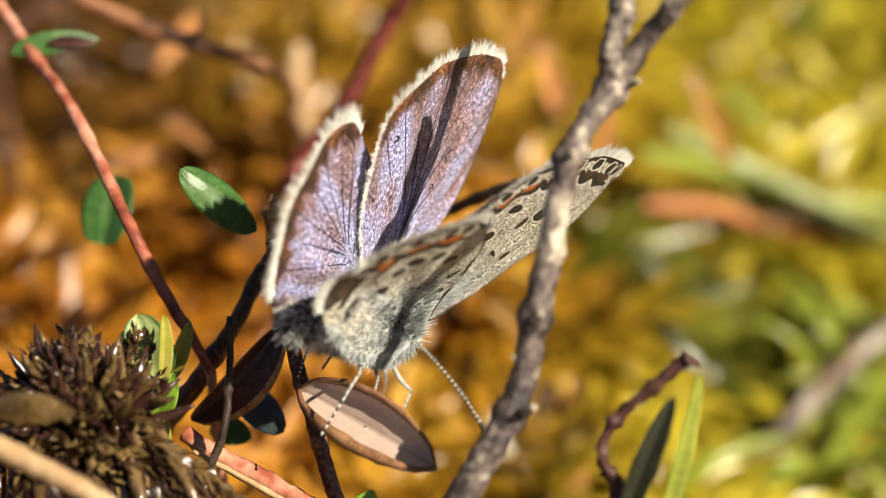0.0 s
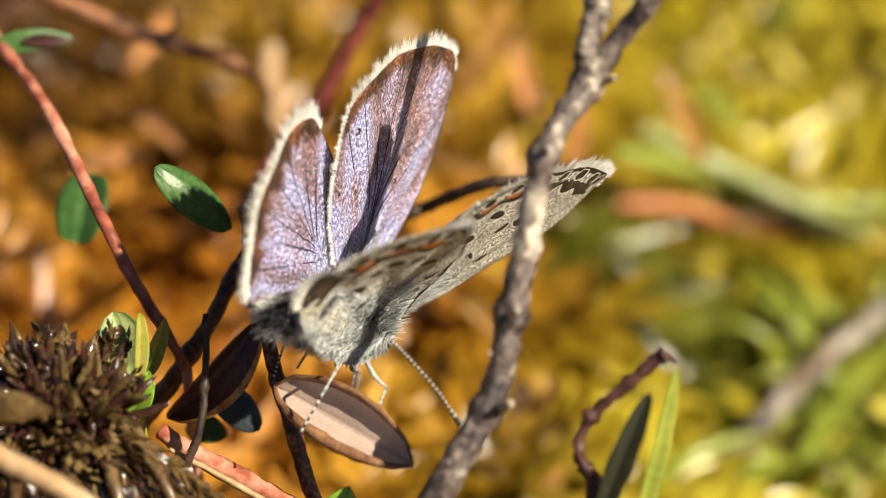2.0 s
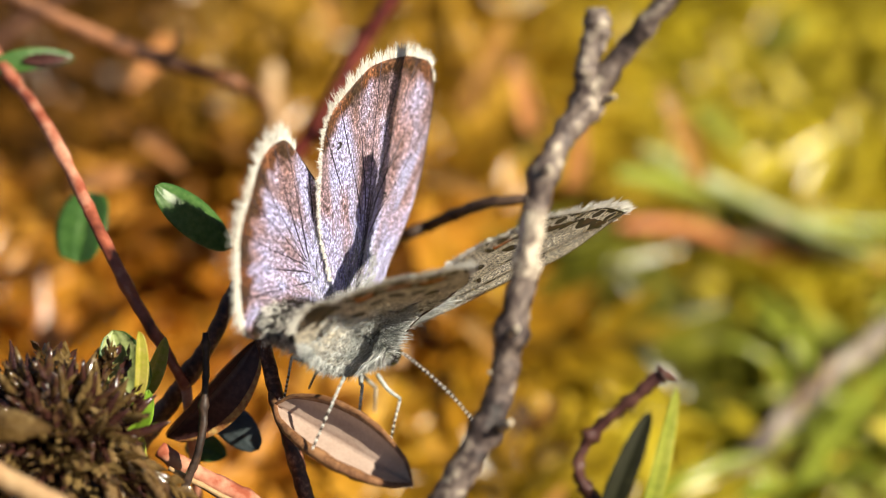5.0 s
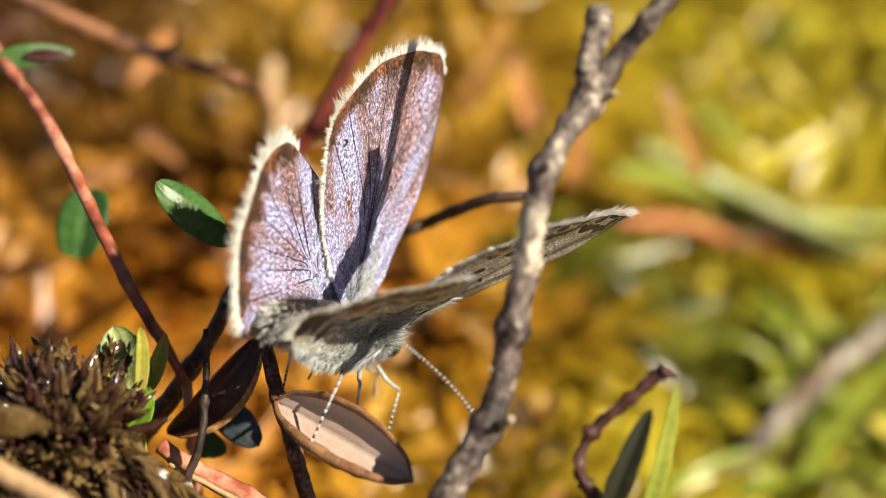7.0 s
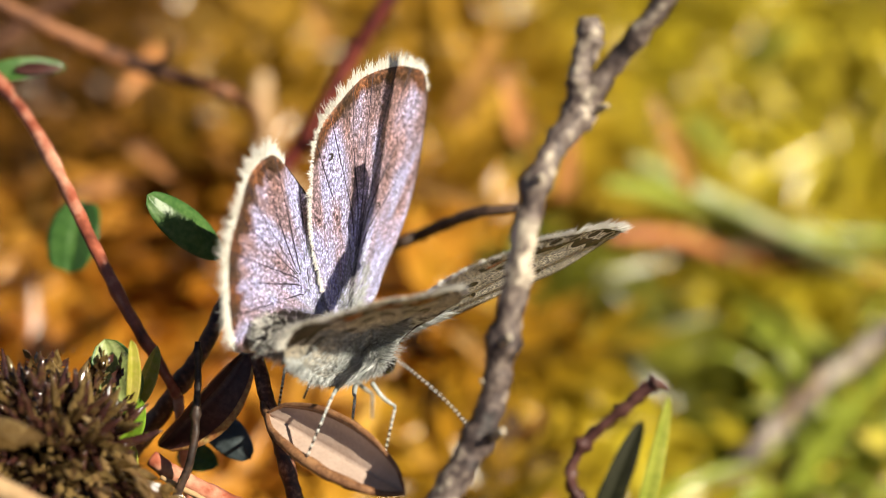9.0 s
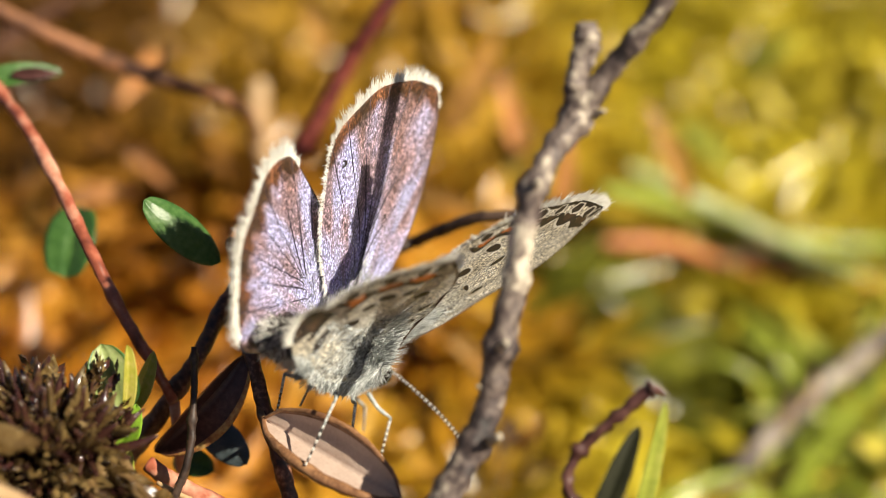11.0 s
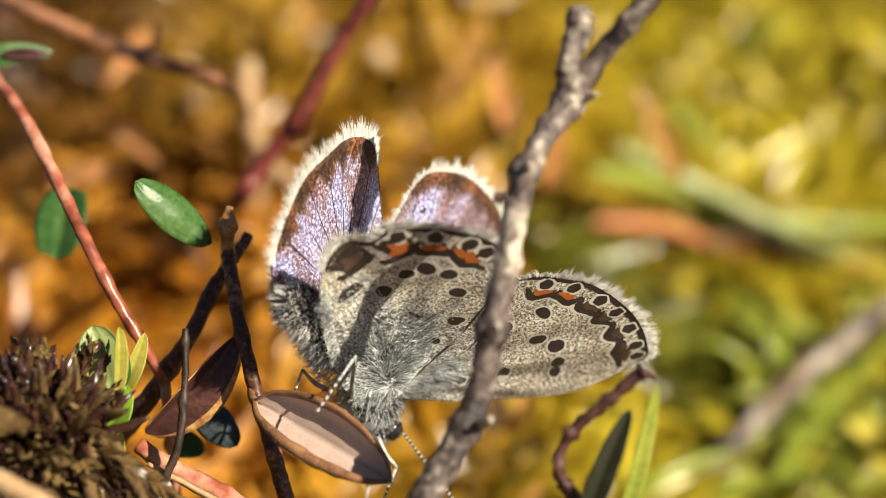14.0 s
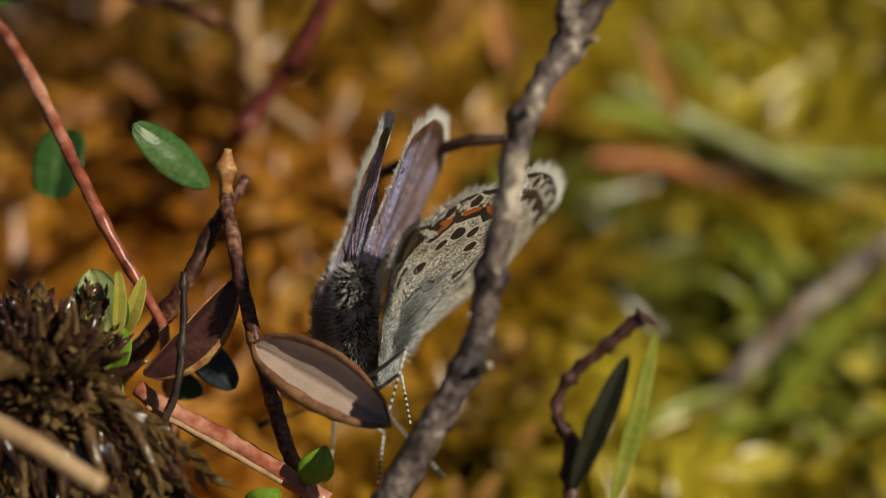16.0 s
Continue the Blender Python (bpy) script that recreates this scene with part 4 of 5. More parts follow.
def grasses():
    def one(pts, w, mat=GRASS, label="green grass blade growing from the moss"):
        t = thing("grass_blade", pts[0], label, "grass", "grass blades")
        bm = bmesh.new()
        tube(bm, pts, [w * 0.8, w * 1.13, w, w * 0.6, w * 0.1], seg=8, n=40, flat=0.55)
        part("blade", bm, mat, t)
    one([(13.07, 60.72, -15.20), (17.08, 61.93, -16.76), (22.14, 63.51, -19.37), (28.35, 65.10, -23.39), (37.05, 66.82, -27.32)], 0.75)
    one([(45.26, 71.70, -27.91), (37.11, 68.56, -25.48), (31.35, 67.07, -24.19), (25.70, 65.89, -22.57), (21.05, 65.17, -20.48)], 0.6)
    # this blade's bright highlights are in its colour
    one([(15.06, 61.79, -13.63), (20.02, 62.60, -16.83), (24.88, 63.38, -20.07), (29.64, 64.28, -23.14), (35.81, 65.78, -27.09)], 0.55, HIGHLIT_GRASS, "green grass blade with white highlights in its colour")
    # dark blade added to stand for the shadowed band below the orange stem
    one([(21.5, 65.2, -22.2), (28.0, 66.6, -25.6), (35.5, 69.0, -30.2), (44.0, 72.0, -35.2)], 0.75, OLIVE_LEAF, "dark blade added for the shadow band under the orange stem")
    one([(22.90, 37.04, -31.61), (26.93, 40.62, -26.19), (31.34, 43.70, -21.43), (35.30, 45.70, -17.88)], 1.0)
    one([(20.26, 36.07, -29.68), (22.18, 36.92, -27.26), (26.05, 37.23, -25.44), (31.47, 37.53, -23.64)], 0.6)
    one([(13.25, 31.07, -23.24), (16.34, 32.49, -21.70), (19.54, 34.18, -21.36), (22.38, 35.21, -21.72)], 0.55)
    rng = np.random.default_rng(5)
    a, b, e = np.array((32.02, 42.05, -30.58)), np.array((25.00, 39.75, -28.62)), np.array((35.71, 55.86, -30.31))
    for k in range(70):
        u, v = rng.uniform(-0.3, 1.1), rng.uniform(-0.2, 1.1)
        p = a + (b - a) * u + (e - a) * v + np.array([0, 0, -1.5])
        q = rng.uniform(0, 6.28)
        h = np.array([math.cos(q), math.sin(q), 0.0]) * rng.uniform(4, 12)
        z = rng.uniform(2, 7)
        one([tuple(p), tuple(p + h * 0.3 + [0, 0, z * 0.6]), tuple(p + h * 0.7 + [0, 0, z * 0.9]), tuple(p + h + [0, 0, z * 0.8])], rng.uniform(0.4, 0.8), GRASS if rng.random() < 0.65 else YOUNG_LEAF)


grey_twig()
left_shrub()
centre_shrub()
bud()
moss_tuft()
near_straw()
low_leaf((-5.30, -9.16, 9.50), (-4.39, -8.86, 11.69), 1.7)
low_leaf((-8.03, -10.67, 9.09), (-6.52, -10.79, 10.67), 1.6)
bent_twig()
background_stems()
grasses()


# ---- butterfly; its own space has x to the head, y to its left, z up ----
FORE = [(4.6, -0.4), (6.6, 3.4), (7.8, 7.0), (7.9, 9.6), (6.9, 12.6), (5.2, 13.0), (3.0, 12.7), (0.6, 11.8), (-1.4, 10.2), (-2.5, 8.2), (-1.8, 5.2), (0.3, 1.8), (2.6, -0.3)]
FORE_OUT = (4.0, 9)
HIND = [(3.2, -0.2), (2.2, 3.0), (-0.4, 6.3), (-3.2, 8.3), (-4.7, 8.4), (-6.1, 7.5), (-7.1, 6.0), (-7.8, 4.4), (-8.1, 2.8), (-7.7, 1.2), (-6.7, 0.0), (-5.2, -0.7), (-2.4, -1.0), (0.8, -1.3), (2.6, -0.9)]
HIND_LOBED = HIND[:7] + [(-7.8, 4.7), (-7.35, 3.5), (-7.85, 2.6), (-7.6, 1.5), (-6.7, 0.6), (-5.2, -0.2), (-3.0, -1.0), (0.6, -1.7), (2.6, -1.2)]
HIND_OUT = (3, 9)
LOBED_OUT = (3, 10.6)
HIND_SPOTS = ((-4.9, 1.3, 0.3, 1.9), (-3.8, 2.55, 0.34, 1.0), (-4.35, 3.95, 0.31, 1.1), (-4.3, 4.95, 0.38, 1.0), (-3.5, 5.75, 0.33, 1.1), (-1.9, 5.5, 0.31, 1.2), (0.1, 4.6, 0.34, 1.1), (0.1, 0.95, 0.24, 1.2), (-0.4, -0.1, 0.22, 1.3), (1.2, 3.0, 0.22, 1.1))
FORE_SPOTS = ((0.6, 8.3, 0.3, 1.3), (2.7, 7.75, 0.36, 1.1), (3.6, 8.55, 0.36, 1.2), (5.0, 8.45, 0.3, 1.4), (5.9, 8.2, 0.26, 1.6), (4.9, 5.7, 0.3, 1.7), (1.0, 6.3, 0.34, 1.2), (4.6, 3.6, 0.28, 1.2))


def outline(pts, per):
    """A closed wing outline, smooth, with the place of each sample along the control points."""
    n = len(pts)
    out = []
    for i in range(n):
        a, b, c, d = (Vector(pts[(i + k) % n]) for k in (-1, 0, 1, 2))
        for j in range(per):
            t = j / per
            out.append((0.5 * (2 * b + (c - a) * t + (2 * a - 5 * b + 4 * c - d) * t * t + (3 * b - 3 * c + d - a) * t ** 3), i + t))
    return out


def wing(name, label, pts, span, root, side, parent, seed):
    """One wing in its plane, y outwards to its side, with veins, fringe and spots as parts."""
    ol = outline(pts, 8)
    root = Vector(root)
    edge = [p for p, s in ol if span[0] <= s <= span[1]]
    rings, m = 26, len(ol)
    longest = max((p - root).length for p, _ in ol)

    def relief(p):
        r = (p - root).length / longest
        a = math.atan2(p.x - root.x, p.y - root.y)
        return 0.55 * r * r + 0.09 * math.sin(a * 19 + seed) * min(1, 2 * r) * (1 - 0.4 * r)

    fold = 0.0 if name.endswith("forewing") else 1.7 if side > 0 else 3.2

    def place(p, dz=0.0):
        """The inner flap below the hinge folds down beside the body."""
        if fold and p.y < fold:
            d = fold - p.y
            a = min(1.0, d / 3.2) * radians(34 if side > 0 else 31)
            return Vector((p.x, side * (fold - d * math.cos(a * 0.6)), relief(p) - d * math.sin(a * 0.75) + dz))
        return Vector((p.x, side * p.y, relief(p) + dz))

    bm = bmesh.new()
    lm, lr, la = (bm.verts.layers.float.new(k) for k in ("margin", "rootdist", "ray"))

    def grid(dz):
        rows = []
        for k in range(rings + 1):
            u = k / rings
            row = []
            for p, _ in ol:
                q = root + (p - root) * (u if k else 0.012)
                v = bm.verts.new(place(q, dz))
                near = min(range(len(edge)), key=lambda c: (q - edge[c]).length)
                wedge = 0.5 - 0.5 * math.cos(near / (len(edge) - 1) * 14 * math.pi)
                v[lm] = (q - edge[near]).length / (1.0 + (0.9 if fold else 0.25) * wedge)
                v[lr] = (q - root).length
                v[la] = math.atan2(p.x - root.x, p.y - root.y)
                row.append(v)
            rows.append(row)
        return rows

    top, bot = grid(0.025), grid(-0.025)
    for rows, up, mi in ((top, True, 0), (bot, False, 1)):
        for k in range(rings):
            for j in range(m):
                q = [rows[k][j], rows[k][(j + 1) % m], rows[k + 1][(j + 1) % m], rows[k + 1][j]]
                if (side > 0) == up:
                    q.reverse()
                q.reverse()
                bm.faces.new(q).material_index = mi
    for j in range(m):
        bm.faces.new((top[-1][j], top[-1][(j + 1) % m], bot[-1][(j + 1) % m], bot[-1][j])).material_index = 0
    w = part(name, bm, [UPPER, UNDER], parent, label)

    # veins
    inner = [p for p, s in ol if span[0] - 1.2 <= s <= span[1] + 0.3]
    hub = root + (sum(inner, Vector((0, 0))) / len(inner) - root) * 0.5
    for k in range(8):
        e = inner[int((k + 0.5) / 8 * len(inner))]
        s = root + (hub - root) * (0.55 + 0.35 * math.sin(math.pi * (k + 0.5) / 8)) + (e - hub) * 0.1
        line = [s.lerp(root, 0.12) if fold else root.lerp(s, 0.15), s, s.lerp(e, 0.5), e]
        vb = bmesh.new()
        tube(vb, [place(p, 0.022) for p in line], [0.034, 0.03, 0.026, 0.02], seg=5, n=14)
        part("vein", vb, VEIN, w)
    lead = [p for p, s in ol if s <= span[0]]
    vb = bmesh.new()
    tube(vb, [place(p, 0.0) for p in lead[::3]], [0.06, 0.055, 0.045], seg=6, n=40)
    part("costa", vb, SPOT_BROWN, w, "dark leading edge")
    if not fold:
        for x, y, r in ((-0.72, 7.88, 0.16), (4.63, 5.96, 0.11)):
            vb = bmesh.new()
            c = Vector((x, y))
            tube(vb, [place(c + Vector(q) * r, 0.03) for q in ((-1.0, 0.8), (0.4, 1.0), (0.6, -0.2), (-0.5, -1.2))], [0.03, 0.06, 0.06, 0.03], seg=6, n=12)
            part("discal_mark", vb, SPOT_DARK, w, "small dark curl")
    # fringe of hair scales along the margin
    rng = np.random.default_rng(int(seed * 10) + 2)
    P, D, L = [], [], []
    full = [p for p, s in ol if span[0] - 0.35 <= s <= span[1] + (2.2 if fold == 0 else 0.1 if side < 0 else 0.8)]
    cnt = 2300
    tufts = rng.uniform(0.55, 1.25, 400)
    for k in range(cnt):
        u = rng.uniform(0, len(full) - 1.001)
        i = int(u)
        p = full[i].lerp(full[i + 1], u - i)
        tan = (full[i + 1] - full[i]).normalized()
        nrm = Vector((tan.y, -tan.x))
        if nrm.dot(p - root) < 0:
            nrm = -nrm
        long = k % 3 == 0
        d = nrm + tan * (rng.normal(0, 0.2) + 0.25 * math.sin(u * 2.3))
        P.append(place(p - nrm * 0.05, rng.normal(0, 0.03)))
        D.append((d.x, side * d.y, rng.normal(0, 0.14)))
        t = i / len(full)
        L_end = min(1.0, 0.5 + 6 * min(t, 1 - t)) * (1.0 if fold or t < 0.62 else 0.6)
        L.append((rng.uniform(0.7, 1.12) if long else rng.uniform(0.35, 0.62)) * L_end * tufts[int(u * 1.7)] * (0.72 if side < 0 else 0.88 if fold else 0.72))
    hairs("fringe", np.array(P), np.array(D), L, np.where(np.arange(cnt) % 3 == 0, 0.036, 0.027), FRINGE, w)

    # spots of the underside
    def spot(c, r, kind, turn=0.0, stretch=1.0):
        sb = bmesh.new()
        layers = {"eye": ((1.27, 2), (1.0, 0)), "dot": ((1.0, 0),), "orange": ((1.0, 3),), "bar": ((1.25, 2), (1.0, 0))}[kind]
        for li, (f, mi) in enumerate(layers):
            ring = []
            for a in range(14):
                an = a / 14 * 2 * math.pi
                x, y = math.cos(an) * r * f * stretch, math.sin(an) * r * f
                x, y = x * (1 + 0.07 * math.sin(3 * an + c.x * 9)), y * (1 + 0.07 * math.sin(2 * an + c.y * 7))
                q = c + Vector((x * math.cos(turn) - y * math.sin(turn), x * math.sin(turn) + y * math.cos(turn)))
                ring.append(sb.verts.new(place(q, -0.034 - 0.010 * li)))
            mid = sb.verts.new(place(c, -0.038 - 0.010 * li))
            for a in range(14):
                tri = (mid, ring[a], ring[(a + 1) % 14])
                sb.faces.new(tri if side < 0 else tuple(reversed(tri))).material_index = mi
        part("spot", sb, [SPOT_DARK, SPOT_DARK, SPOT_PALE, SPOT_ORANGE], w)

    def sector(sb, c, turn, r0, r1, half, mi, lift, squash=1.0):
        """Part of a ring round c, open towards the margin."""
        n = 10
        rows = []
        for k in range(n + 1):
            an = turn + half * (2 * k / n - 1)
            taper = 0.35 + 0.65 * math.sin(math.pi * k / n) if r0 else 1.0
            mid, w2 = (r0 + r1) / 2, (r1 - r0) / 2 * taper
            row = []
            for r in (mid - w2, mid + w2):
                d = Vector((math.cos(an), math.sin(an))) * r
                row.append(sb.verts.new(place(c + d * (1 + 0.1 * math.sin(an * 5 + c.x * 4)), -0.034 - lift)))
            rows.append(row)
        for a, q in zip(rows, rows[1:]):
            f = (a[0], a[1], q[1], q[0])
            sb.faces.new(f if side < 0 else tuple(reversed(f))).material_index = mi

    cells = 7
    fore = name.endswith("forewing")
    for k in range(cells):
        i = int((k + 0.5) / cells * (len(edge) - 1))
        e, tan = edge[i], (edge[min(i + 1, len(edge) - 1)] - edge[i - 1]).normalized()
        inw = (root - e).normalized()
        turn = math.atan2(tan.y, tan.x)
        inner = Vector((-tan.y, tan.x))
        if inner.dot(inw) < 0:
            inner = -inner
        face = math.atan2(inner.y, inner.x)
        size = 0.98 if fore else 1.1
        sb = bmesh.new()
        c = e + inner * 0.66 * size
        lobe = side < 0 and not fore and k > 4
        sector(sb, c, face, 0.0, 0.36 * size, math.pi, 0, 0.012)
        sector(sb, c, face, 0.35 * size, 0.56 * size, math.pi, 1 if lobe else 2, 0.006)
        sector(sb, c, face, 0.42 * size, 0.86 * size, 0.8, 1 if lobe or (fore and k < 5) else 3, 0.016)
        sector(sb, c, face, 0.76 * size, 1.26 * size, 1.15, 0, 0.010)
        if not lobe:
            sector(sb, c, face, 1.22 * size, 1.42 * size, 1.05, 2, 0.004)
        part("ocellus", sb, [SPOT_DARK, SPOT_BROWN, SPOT_PALE, SPOT_ORANGE], w)
    vb = bmesh.new()
    rim = [[vb.verts.new(place(e + (root - e).normalized() * d, -0.036)) for d in (-0.02, 0.4)] for e in edge]
    for a, q in zip(rim, rim[1:]):
        f = (a[0], a[1], q[1], q[0])
        vb.faces.new(f if side < 0 else tuple(reversed(f)))
    part("margin_line", vb, SPOT_DARK, w, "dark brown margin line")
    for x, y, r, stretch in FORE_SPOTS if fore else HIND_SPOTS:
        c = Vector((x, y))
        spot(c, r * 1.18, "dot" if y < 1.4 and not fore else "eye", math.atan2(c.y - root.y, c.x - root.x) + 1.57, stretch)
    bar = Vector((3.4, 5.6) if fore else (-1.3, 3.05))
    spot(bar, 0.13, "bar", math.atan2(bar.y - root.y, bar.x - root.x) + 1.3, 3.0)
    # soft hair at the wing's root
    P, D, L = [], [], []
    for k in range(2200):
        j = rng.integers(0, m)
        r = rng.uniform(0.04, 0.44 if fold else 0.28)
        q = root + (ol[j][0] - root) * r
        d = (ol[j][0] - root).normalized()
        below = rng.random() < 0.75
        P.append(place(q, -0.03 if below else 0.03))
        D.append((d.x, side * d.y, (-0.22 if below else 0.22) + rng.normal(0, 0.16)))
        L.append(rng.uniform(0.4, 1.2))
    if fold:
        # long pale hair along the inner margin
        inn = [p for p, s in ol if span[1] + 0.3 <= s]
        IP, ID, IL = [], [], []
        for k in range(900):
            u = rng.uniform(0, len(inn) - 1.001)
            i = int(u)
            p = inn[i].lerp(inn[i + 1], u - i)
            back = (root - p).normalized() * rng.uniform(0.0, 1.4)
            d = (p - root).normalized()
            IP.append(place(p + back, -0.03))
            ID.append((d.x * 0.6, side * d.y * 0.5, -0.55 + rng.normal(0, 0.25)))
            IL.append(rng.uniform(0.2, 0.55))
        for k in range(1500):
            q = Vector((rng.uniform(-5.5, 2.6), rng.uniform(-1.6, 2.4)))
            if q.y < -0.2 - 0.2 * (q.x + 5.5):
                continue
            IP.append(place(q, -0.03))
            ID.append((-0.75 + rng.normal(0, 0.2), side * (-0.35 + rng.normal(0, 0.25)), -0.16 + rng.normal(0, 0.12)))
            IL.append(rng.uniform(0.35, 0.75))
        hairs("margin_hair", np.array(IP), np.array(ID), IL, np.full(len(IP), 0.018), FUR_PALE, w)
    hairs("root_hair", np.array(P), np.array(D), L, np.full(2200, 0.018), FUR_PALE, w)
    return w


def ball(bm, c, r, seg=20, rings=14, mat=0, rough=0.04):
    res = bmesh.ops.create_uvsphere(bm, u_segments=seg, v_segments=rings, radius=1)
    for v in res["verts"]:
        v.co = Vector(c) + Vector((v.co.x * r[0], v.co.y * r[1], v.co.z * r[2])) * (1 + rough * noise.noise(v.co * 4))
        for f in v.link_faces:
            f.material_index = mat


def coat(name, c, r, count, length, mat, parent, lean, seed, thin=0.02):
    rng = np.random.default_rng(seed)
    d = unit(rng.normal(size=(count, 3)))
    p = np.array(c) + d * np.array(r) * 0.96
    return hairs(name, p, d + np.array(lean) + rng.normal(0, 0.2, (count, 3)), rng.uniform(0.5, 1.1, count) * length, np.full(count, thin), mat, parent)


def butterfly():
    t = thing("butterfly", (0, 0, 0), "small violet-blue butterfly with white-fringed wings, spotted beige beneath", "butterfly")
    bm = bmesh.new()
    ball(bm, (3.8, 0, -0.5), (2.2, 1.05, 1.4))
    th = part("thorax", bm, FUR_DARK, t, "hairy dark thorax")
    coat("hair", (3.9, 0, -0.4), (2.3, 1.0, 1.4), 1300, 0.5, FUR_DARK, th, (-0.5, 0, 0.3), 21)
    coat("breast_hair", (3.6, 0, -0.7), (2.2, 1.1, 1.4), 2200, 0.6, FUR_PALE, th, (-0.7, 0, -0.4), 22)
    bm = bmesh.new()
    tube(bm, [(1.4, 0, 0.8), (-1.5, 0, 0.85), (-3.2, 0, 0.6), (-5.2, 0, 0.0), (-6.9, 0, -0.5)], [0.9, 0.92, 0.92, 0.85, 0.38], seg=18, n=36, knots=[(0.12 * k, 0.06, 0.03) for k in range(1, 9)])
    ab = part("abdomen", bm, FUR_DARK, t, "dark segmented abdomen with pale hair")
    coat("hair", (-2.9, 0, 0.5), (3.8, 0.9, 0.9), 2600, 0.4, FUR_DARK, ab, (-0.9, 0, 0.3), 23)
    coat("tip_pale_hair", (-6.1, 0, -0.25), (1.0, 0.85, 0.85), 320, 0.5, FUR_PALE, ab, (-0.7, 0, -0.6), 28)
    coat("tip_hair", (-6.1, 0, -0.25), (1.0, 0.85, 0.85), 900, 0.45, FUR_DARK, ab, (-0.6, 0, 0.1), 27)
    coat("pale_hair", (-2.9, 0, -0.05), (3.9, 1.05, 1.0), 1700, 0.6, FUR_PALE, ab, (-0.7, 0, -0.7), 24)
    coat("cream_tuft", (-5.6, 0, -0.1), (1.6, 0.95, 0.95), 300, 0.75, FRINGE, ab, (-0.7, 0, -0.8), 29, 0.028)
    for s in (1, -1):
        coat("flank_tuft", (-3.6, s * 0.35, 0.0), (3.6, 0.75, 0.75), 620, 0.55, FRINGE, ab, (-0.7, s * 0.9, -0.5), 30 + s, 0.024)
    ab.location = (0.001, 0, -0.001)
    coat("flank_hair", (1.2, 0, -0.7), (3.6, 1.5, 1.5), 1500, 0.5, FUR_PALE, th, (-0.8, 0, -0.5), 26, 0.02)
    bm = bmesh.new()
    ball(bm, (5.9, 0, -1.3), (0.75, 0.8, 0.75))
    hd = part("head", bm, FUR_DARK, t, "dark hairy head")
    coat("hair", (5.9, 0, -1.3), (0.75, 0.8, 0.75), 420, 0.35, FUR_PALE, hd, (0.1, 0, -0.2), 25)
    for s in (1, -1):
        bm = bmesh.new()
        ball(bm, (6.1, s * 0.6, -1.3), (0.5, 0.36, 0.54), rough=0)
        part("eye", bm, EYE, hd, "glossy black eye")
        bm = bmesh.new()
        line = glide([(6.3, s * 0.35, -0.9), (7.6, s * 1.5, -1.5), (8.9, s * 3.2, -2.4), (9.6, s * 5.0, -3.4)], 24)
        for k in range(24):
            a, b = line[k], line[k + 1]
            big = 0.06 + 0.09 * max(0, (k - 19) / 5)
            tube(bm, [a, a.lerp(b, 0.68)], [big * 1.15, big * 1.15], seg=8, n=2, mat=0)
            tube(bm, [a.lerp(b, 0.68), b], [big * 1.3, big * 1.3], seg=8, n=2, mat=1 if k < 22 else 0)
        part("antenna", bm, [CHITIN, FRINGE], t, "black antenna ringed with white")
        for hip, knee, foot in (((5.0, 0.7, -2.2), (6.0, 1.9, -3.0), (5.9, 2.4, -5.6)), ((3.2, 0.8, -2.2), (-0.2, 2.7, -1.6), (-1.1, 4.0, -4.2)), ((1.5, 0.8, -1.9), (-3.0, 3.0, -1.2), (-3.6, 3.2, -4.5))):
            bm = bmesh.new()
            hip, knee, foot = (Vector((v[0], s * v[1], v[2])) for v in ((hip, knee, foot) if s < 0 else (hip, (knee[0] + 2.5, knee[1] * 0.4, knee[2] - 0.8), (foot[0] + 3.5, foot[1] * 0.3, foot[2] + 0.4))))
            tube(bm, [hip, hip.lerp(knee, 0.5) + Vector((0, 0, -0.15)), knee], [0.13, 0.11, 0.07], seg=8, n=12, rough=0.2, mat=2)
            for q in range(9):
                a, b = knee.lerp(foot, q / 9), knee.lerp(foot, (q + 1) / 9)
                r = 0.07 - 0.002 * q
                tube(bm, [a, a.lerp(b, 0.55)], [r, r], seg=7, n=2, rough=0.2, mat=1 if q > 3 else 2)
                tube(bm, [a.lerp(b, 0.55), b], [r, r * 1.15], seg=7, n=2, rough=0.2, mat=0)
            part("leg", bm, [FRINGE, CHITIN, FUR_PALE], t, "pale banded leg")
    return t, ab


fly, ABDOMEN = butterfly()
WINGS = {}
for side, word in ((1, "left"), (-1, "right")):
    WINGS[word, "hind"] = wing(word + "_hindwing", "rounded hindwing with white fringe", HIND if side > 0 else HIND_LOBED, HIND_OUT if side > 0 else LOBED_OUT, (2.2, 0.05), side, fly, 1.3)
    WINGS[word, "fore"] = wing(word + "_forewing", "triangular forewing with white fringe", FORE, FORE_OUT, (3.4, -0.1), side, fly, 2.1)


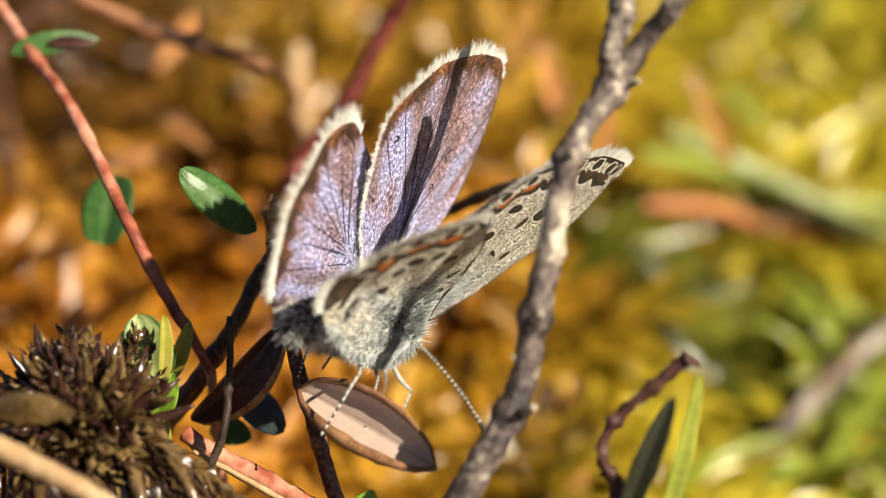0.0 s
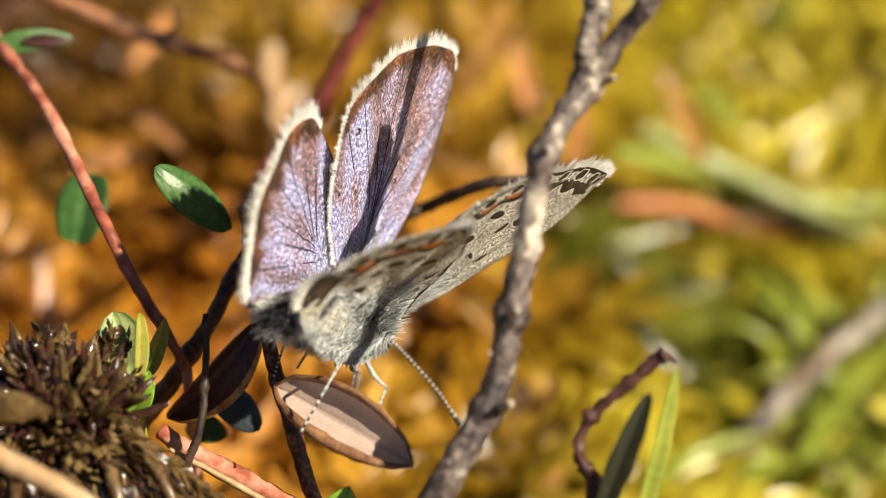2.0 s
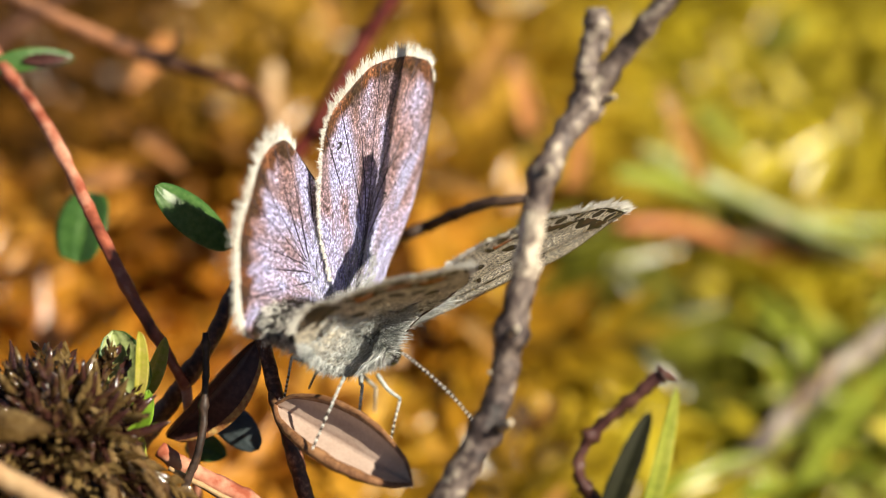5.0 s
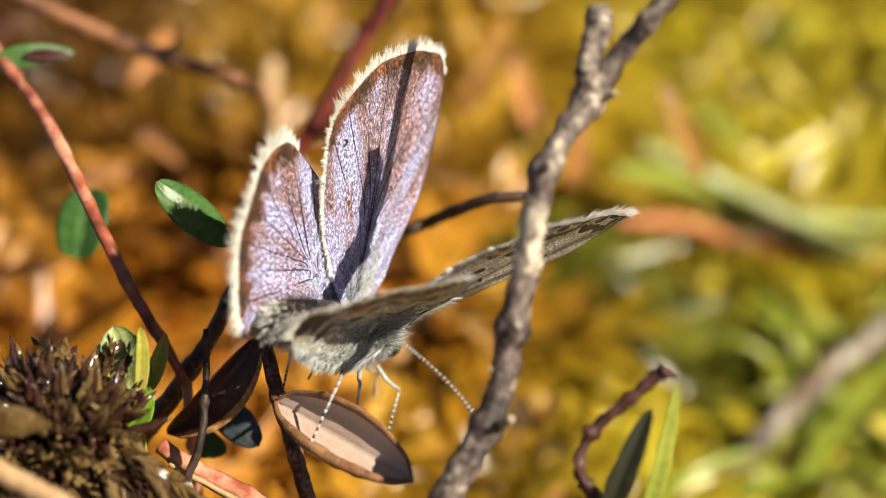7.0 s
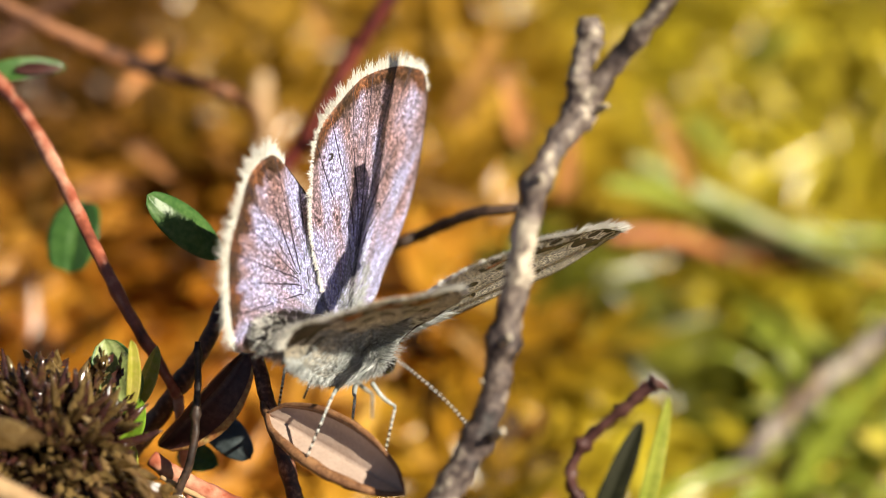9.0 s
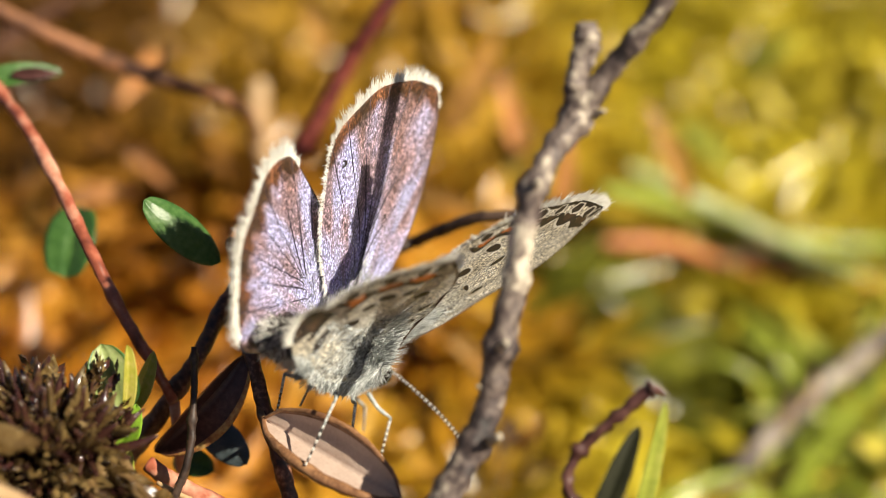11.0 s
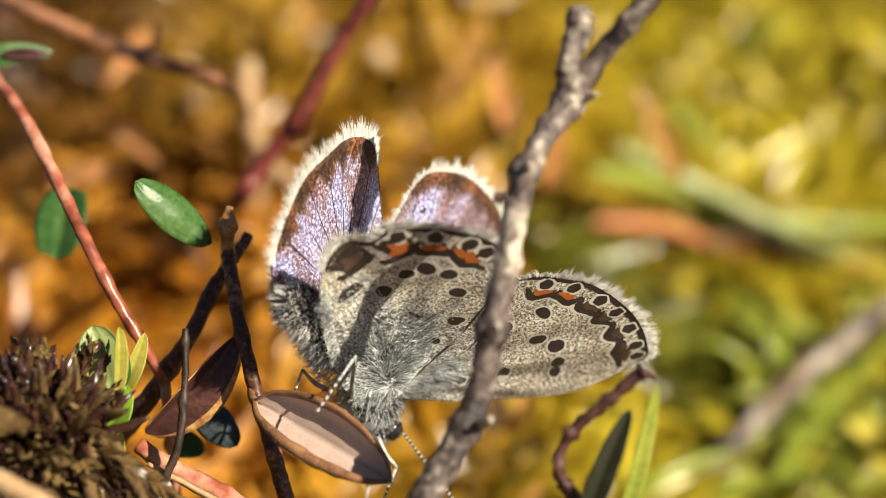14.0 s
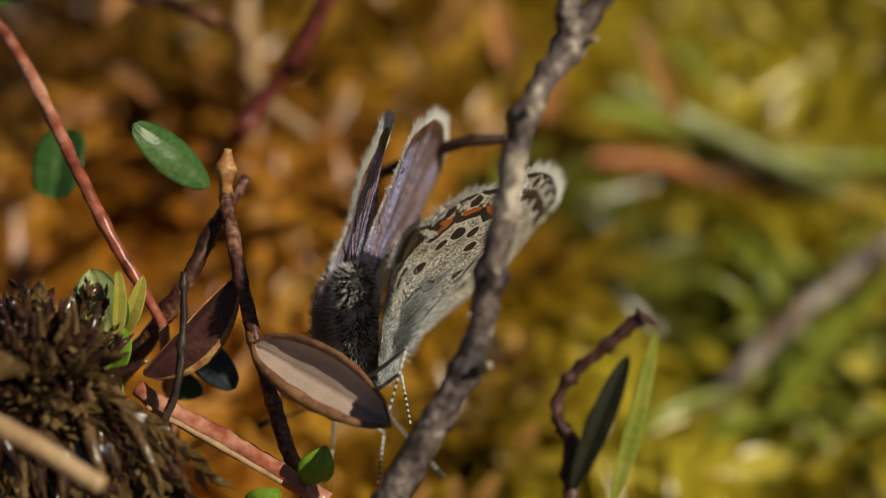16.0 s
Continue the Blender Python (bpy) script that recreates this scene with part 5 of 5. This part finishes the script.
# ---- movement ----
# seconds; place in metres; turn in degrees; wing angles: left, right, forewing sweep
FLIGHT = [
    (0.0, -0.00527, -0.00279, 0.01729, 15.0, 33.9, 58.7, 71.1, 60.4, 2.0),
    (0.5, -0.00534, -0.00282, 0.01728, 14.5, 32.2, 60.9, 72.1, 58.8, 1.0),
    (1.0, -0.00535, -0.00254, 0.01710, 13.5, 35.1, 58.9, 74.6, 63.3, 2.1),
    (1.5, -0.00546, -0.00248, 0.01717, 14.9, 34.4, 60.6, 74.8, 62.2, 1.8),
    (2.0, -0.00536, -0.00269, 0.01724, 13.4, 34.1, 59.8, 68.2, 54.0, 1.8),
    (2.5, -0.00521, -0.00271, 0.01717, 11.3, 32.7, 59.6, 68.0, 50.0, 1.7),
    (3.0, -0.00526, -0.00257, 0.01717, 10.4, 33.0, 58.7, 67.6, 48.8, 1.5),
    (3.5, -0.00524, -0.00255, 0.01718, 8.9, 31.8, 58.3, 66.2, 45.2, 0.9),
    (4.0, -0.00525, -0.00244, 0.01715, 7.4, 32.0, 58.1, 66.8, 43.4, 0.5),
    (6.5, -0.00529, -0.00224, 0.01707, 7.6, 28.7, 57.2, 65.7, 39.0, -0.2),
    (7.0, -0.00534, -0.00208, 0.01693, 9.5, 28.4, 57.5, 67.3, 40.3, -0.3),
    (7.5, -0.00529, -0.00204, 0.01689, 10.2, 29.4, 59.5, 69.6, 40.7, 0.6),
    (8.0, -0.00528, -0.00219, 0.01692, 8.0, 31.1, 58.8, 67.6, 39.1, 0.3),
    (8.5, -0.00536, -0.00210, 0.01692, 7.2, 29.4, 57.7, 66.9, 38.7, 0.6),
    (9.0, -0.00525, -0.00218, 0.01687, 6.4, 29.3, 56.8, 66.6, 37.9, -0.1),
    (11.5, -0.00503, -0.00229, 0.01689, 8.0, 32.6, 58.8, 69.2, 49.7, -0.8),
    (12.0, -0.00501, -0.00233, 0.01676, 8.8, 33.7, 59.0, 63.9, 40.9, -0.7),
    (12.5, -0.00478, -0.00204, 0.01662, 6.1, 40.3, 53.8, 62.8, 42.6, -1.6),
    (13.0, -0.00486, -0.00203, 0.01680, 4.1, 38.7, 51.0, 67.2, 41.7, -2.5),
    (13.5, -0.00402, -0.00220, 0.01652, -2.0, 48.9, 49.2, 69.2, 35.9, -3.8),
    (14.0, -0.00363, -0.00194, 0.01558, -13.0, 58.3, 40.0, 78.8, 29.9, -8.0),
    (14.5, -0.00363, -0.00239, 0.01616, -15.0, 58.0, 35.8, 76.5, 26.8, -6.7),
    (15.0, -0.00391, -0.00264, 0.01551, -5.4, 52.9, 61.4, 78.4, 32.9, -3.8),
    (15.5, -0.00344, -0.00213, 0.01416, 8.3, 57.5, 78.8, 89.4, 39.2, -1.4),
    (16.0, -0.00305, -0.00225, 0.01343, 11.9, 57.9, 84.7, 87.7, 50.8, 0.4),
]


# seconds and degrees by which the abdomen's tip rises
LIFT = [(0.0, 6), (1.5, 6), (2.0, 8), (3.0, 12), (4.0, 14), (9.0, 16), (12.0, 15), (12.5, 10), (13.5, 5), (14.5, 5), (15.0, 8), (15.5, 13), (16.0, 16)]


# seconds; degrees by which each hindwing is lifted and swept beyond its pair; each forewing's lead and sweep
HIND_NUDGE = {"left": [(0.0, 0, 2), (4.0, 0, 4), (8.0, 0, 5), (12.0, 0, 4), (13.0, 0, 2), (14.0, 2, 2), (14.5, 5, 5), (15.0, 3, 3), (16.0, 0, 2)],
              "right": [(0.0, 0, 0), (11.5, 1, 0), (12.0, 3, 0), (13.0, 0, 0), (13.5, 2, 0), (14.0, 5, 0), (14.5, 2, 0), (15.0, 0, 0), (16.0, 0, 0)]}
FORE_LEAD = {"left": 6.0, "right": 9.9}
FORE_SWEEP = {"left": [(0.0, -3), (13.0, -4), (14.0, -8), (14.5, -8), (15.0, -5), (16.0, -3)], "right": [(0.0, -9), (8.0, -10), (12.0, -8), (13.0, -6), (14.0, -6), (15.0, -5), (16.0, -4)]}


def value_at(rows, t, k):
    """A column of rows, between two of their times."""
    for a, b in zip(rows, rows[1:]):
        if t <= b[0]:
            return a[k] + (b[k] - a[k]) * (t - a[0]) / (b[0] - a[0])
    return rows[-1][k]


def motions():
    walk(ABDOMEN, [(t, pose(0.001, 0, -0.001, 0, a, 0)) for t, a in LIFT])
    walk(fly, [(r[0], pose(*r[1:7])) for r in FLIGHT])
    for side, word in ((1, "left"), (-1, "right")):
        k = 7 if side > 0 else 8
        nudge = HIND_NUDGE[word]
        walk(WINGS[word, "hind"], [(r[0], pose(0, side * 0.001, 0.0005, side * (r[k] + value_at(nudge, r[0], 1))) @ pose(0.0022, 0, 0, 0, 0, side * value_at(nudge, r[0], 2)) @ pose(-0.0022, 0, 0)) for r in FLIGHT])
        walk(WINGS[word, "fore"], [(r[0], pose(0.001, side * 0.001, 0.0005, side * (r[k] + FORE_LEAD[word])) @ pose(0, 0, 0, 0, 0, side * (r[9] + value_at(FORE_SWEEP[word], r[0], 1))) @ pose(-0.001, 0, 0)) for r in FLIGHT])


motions()
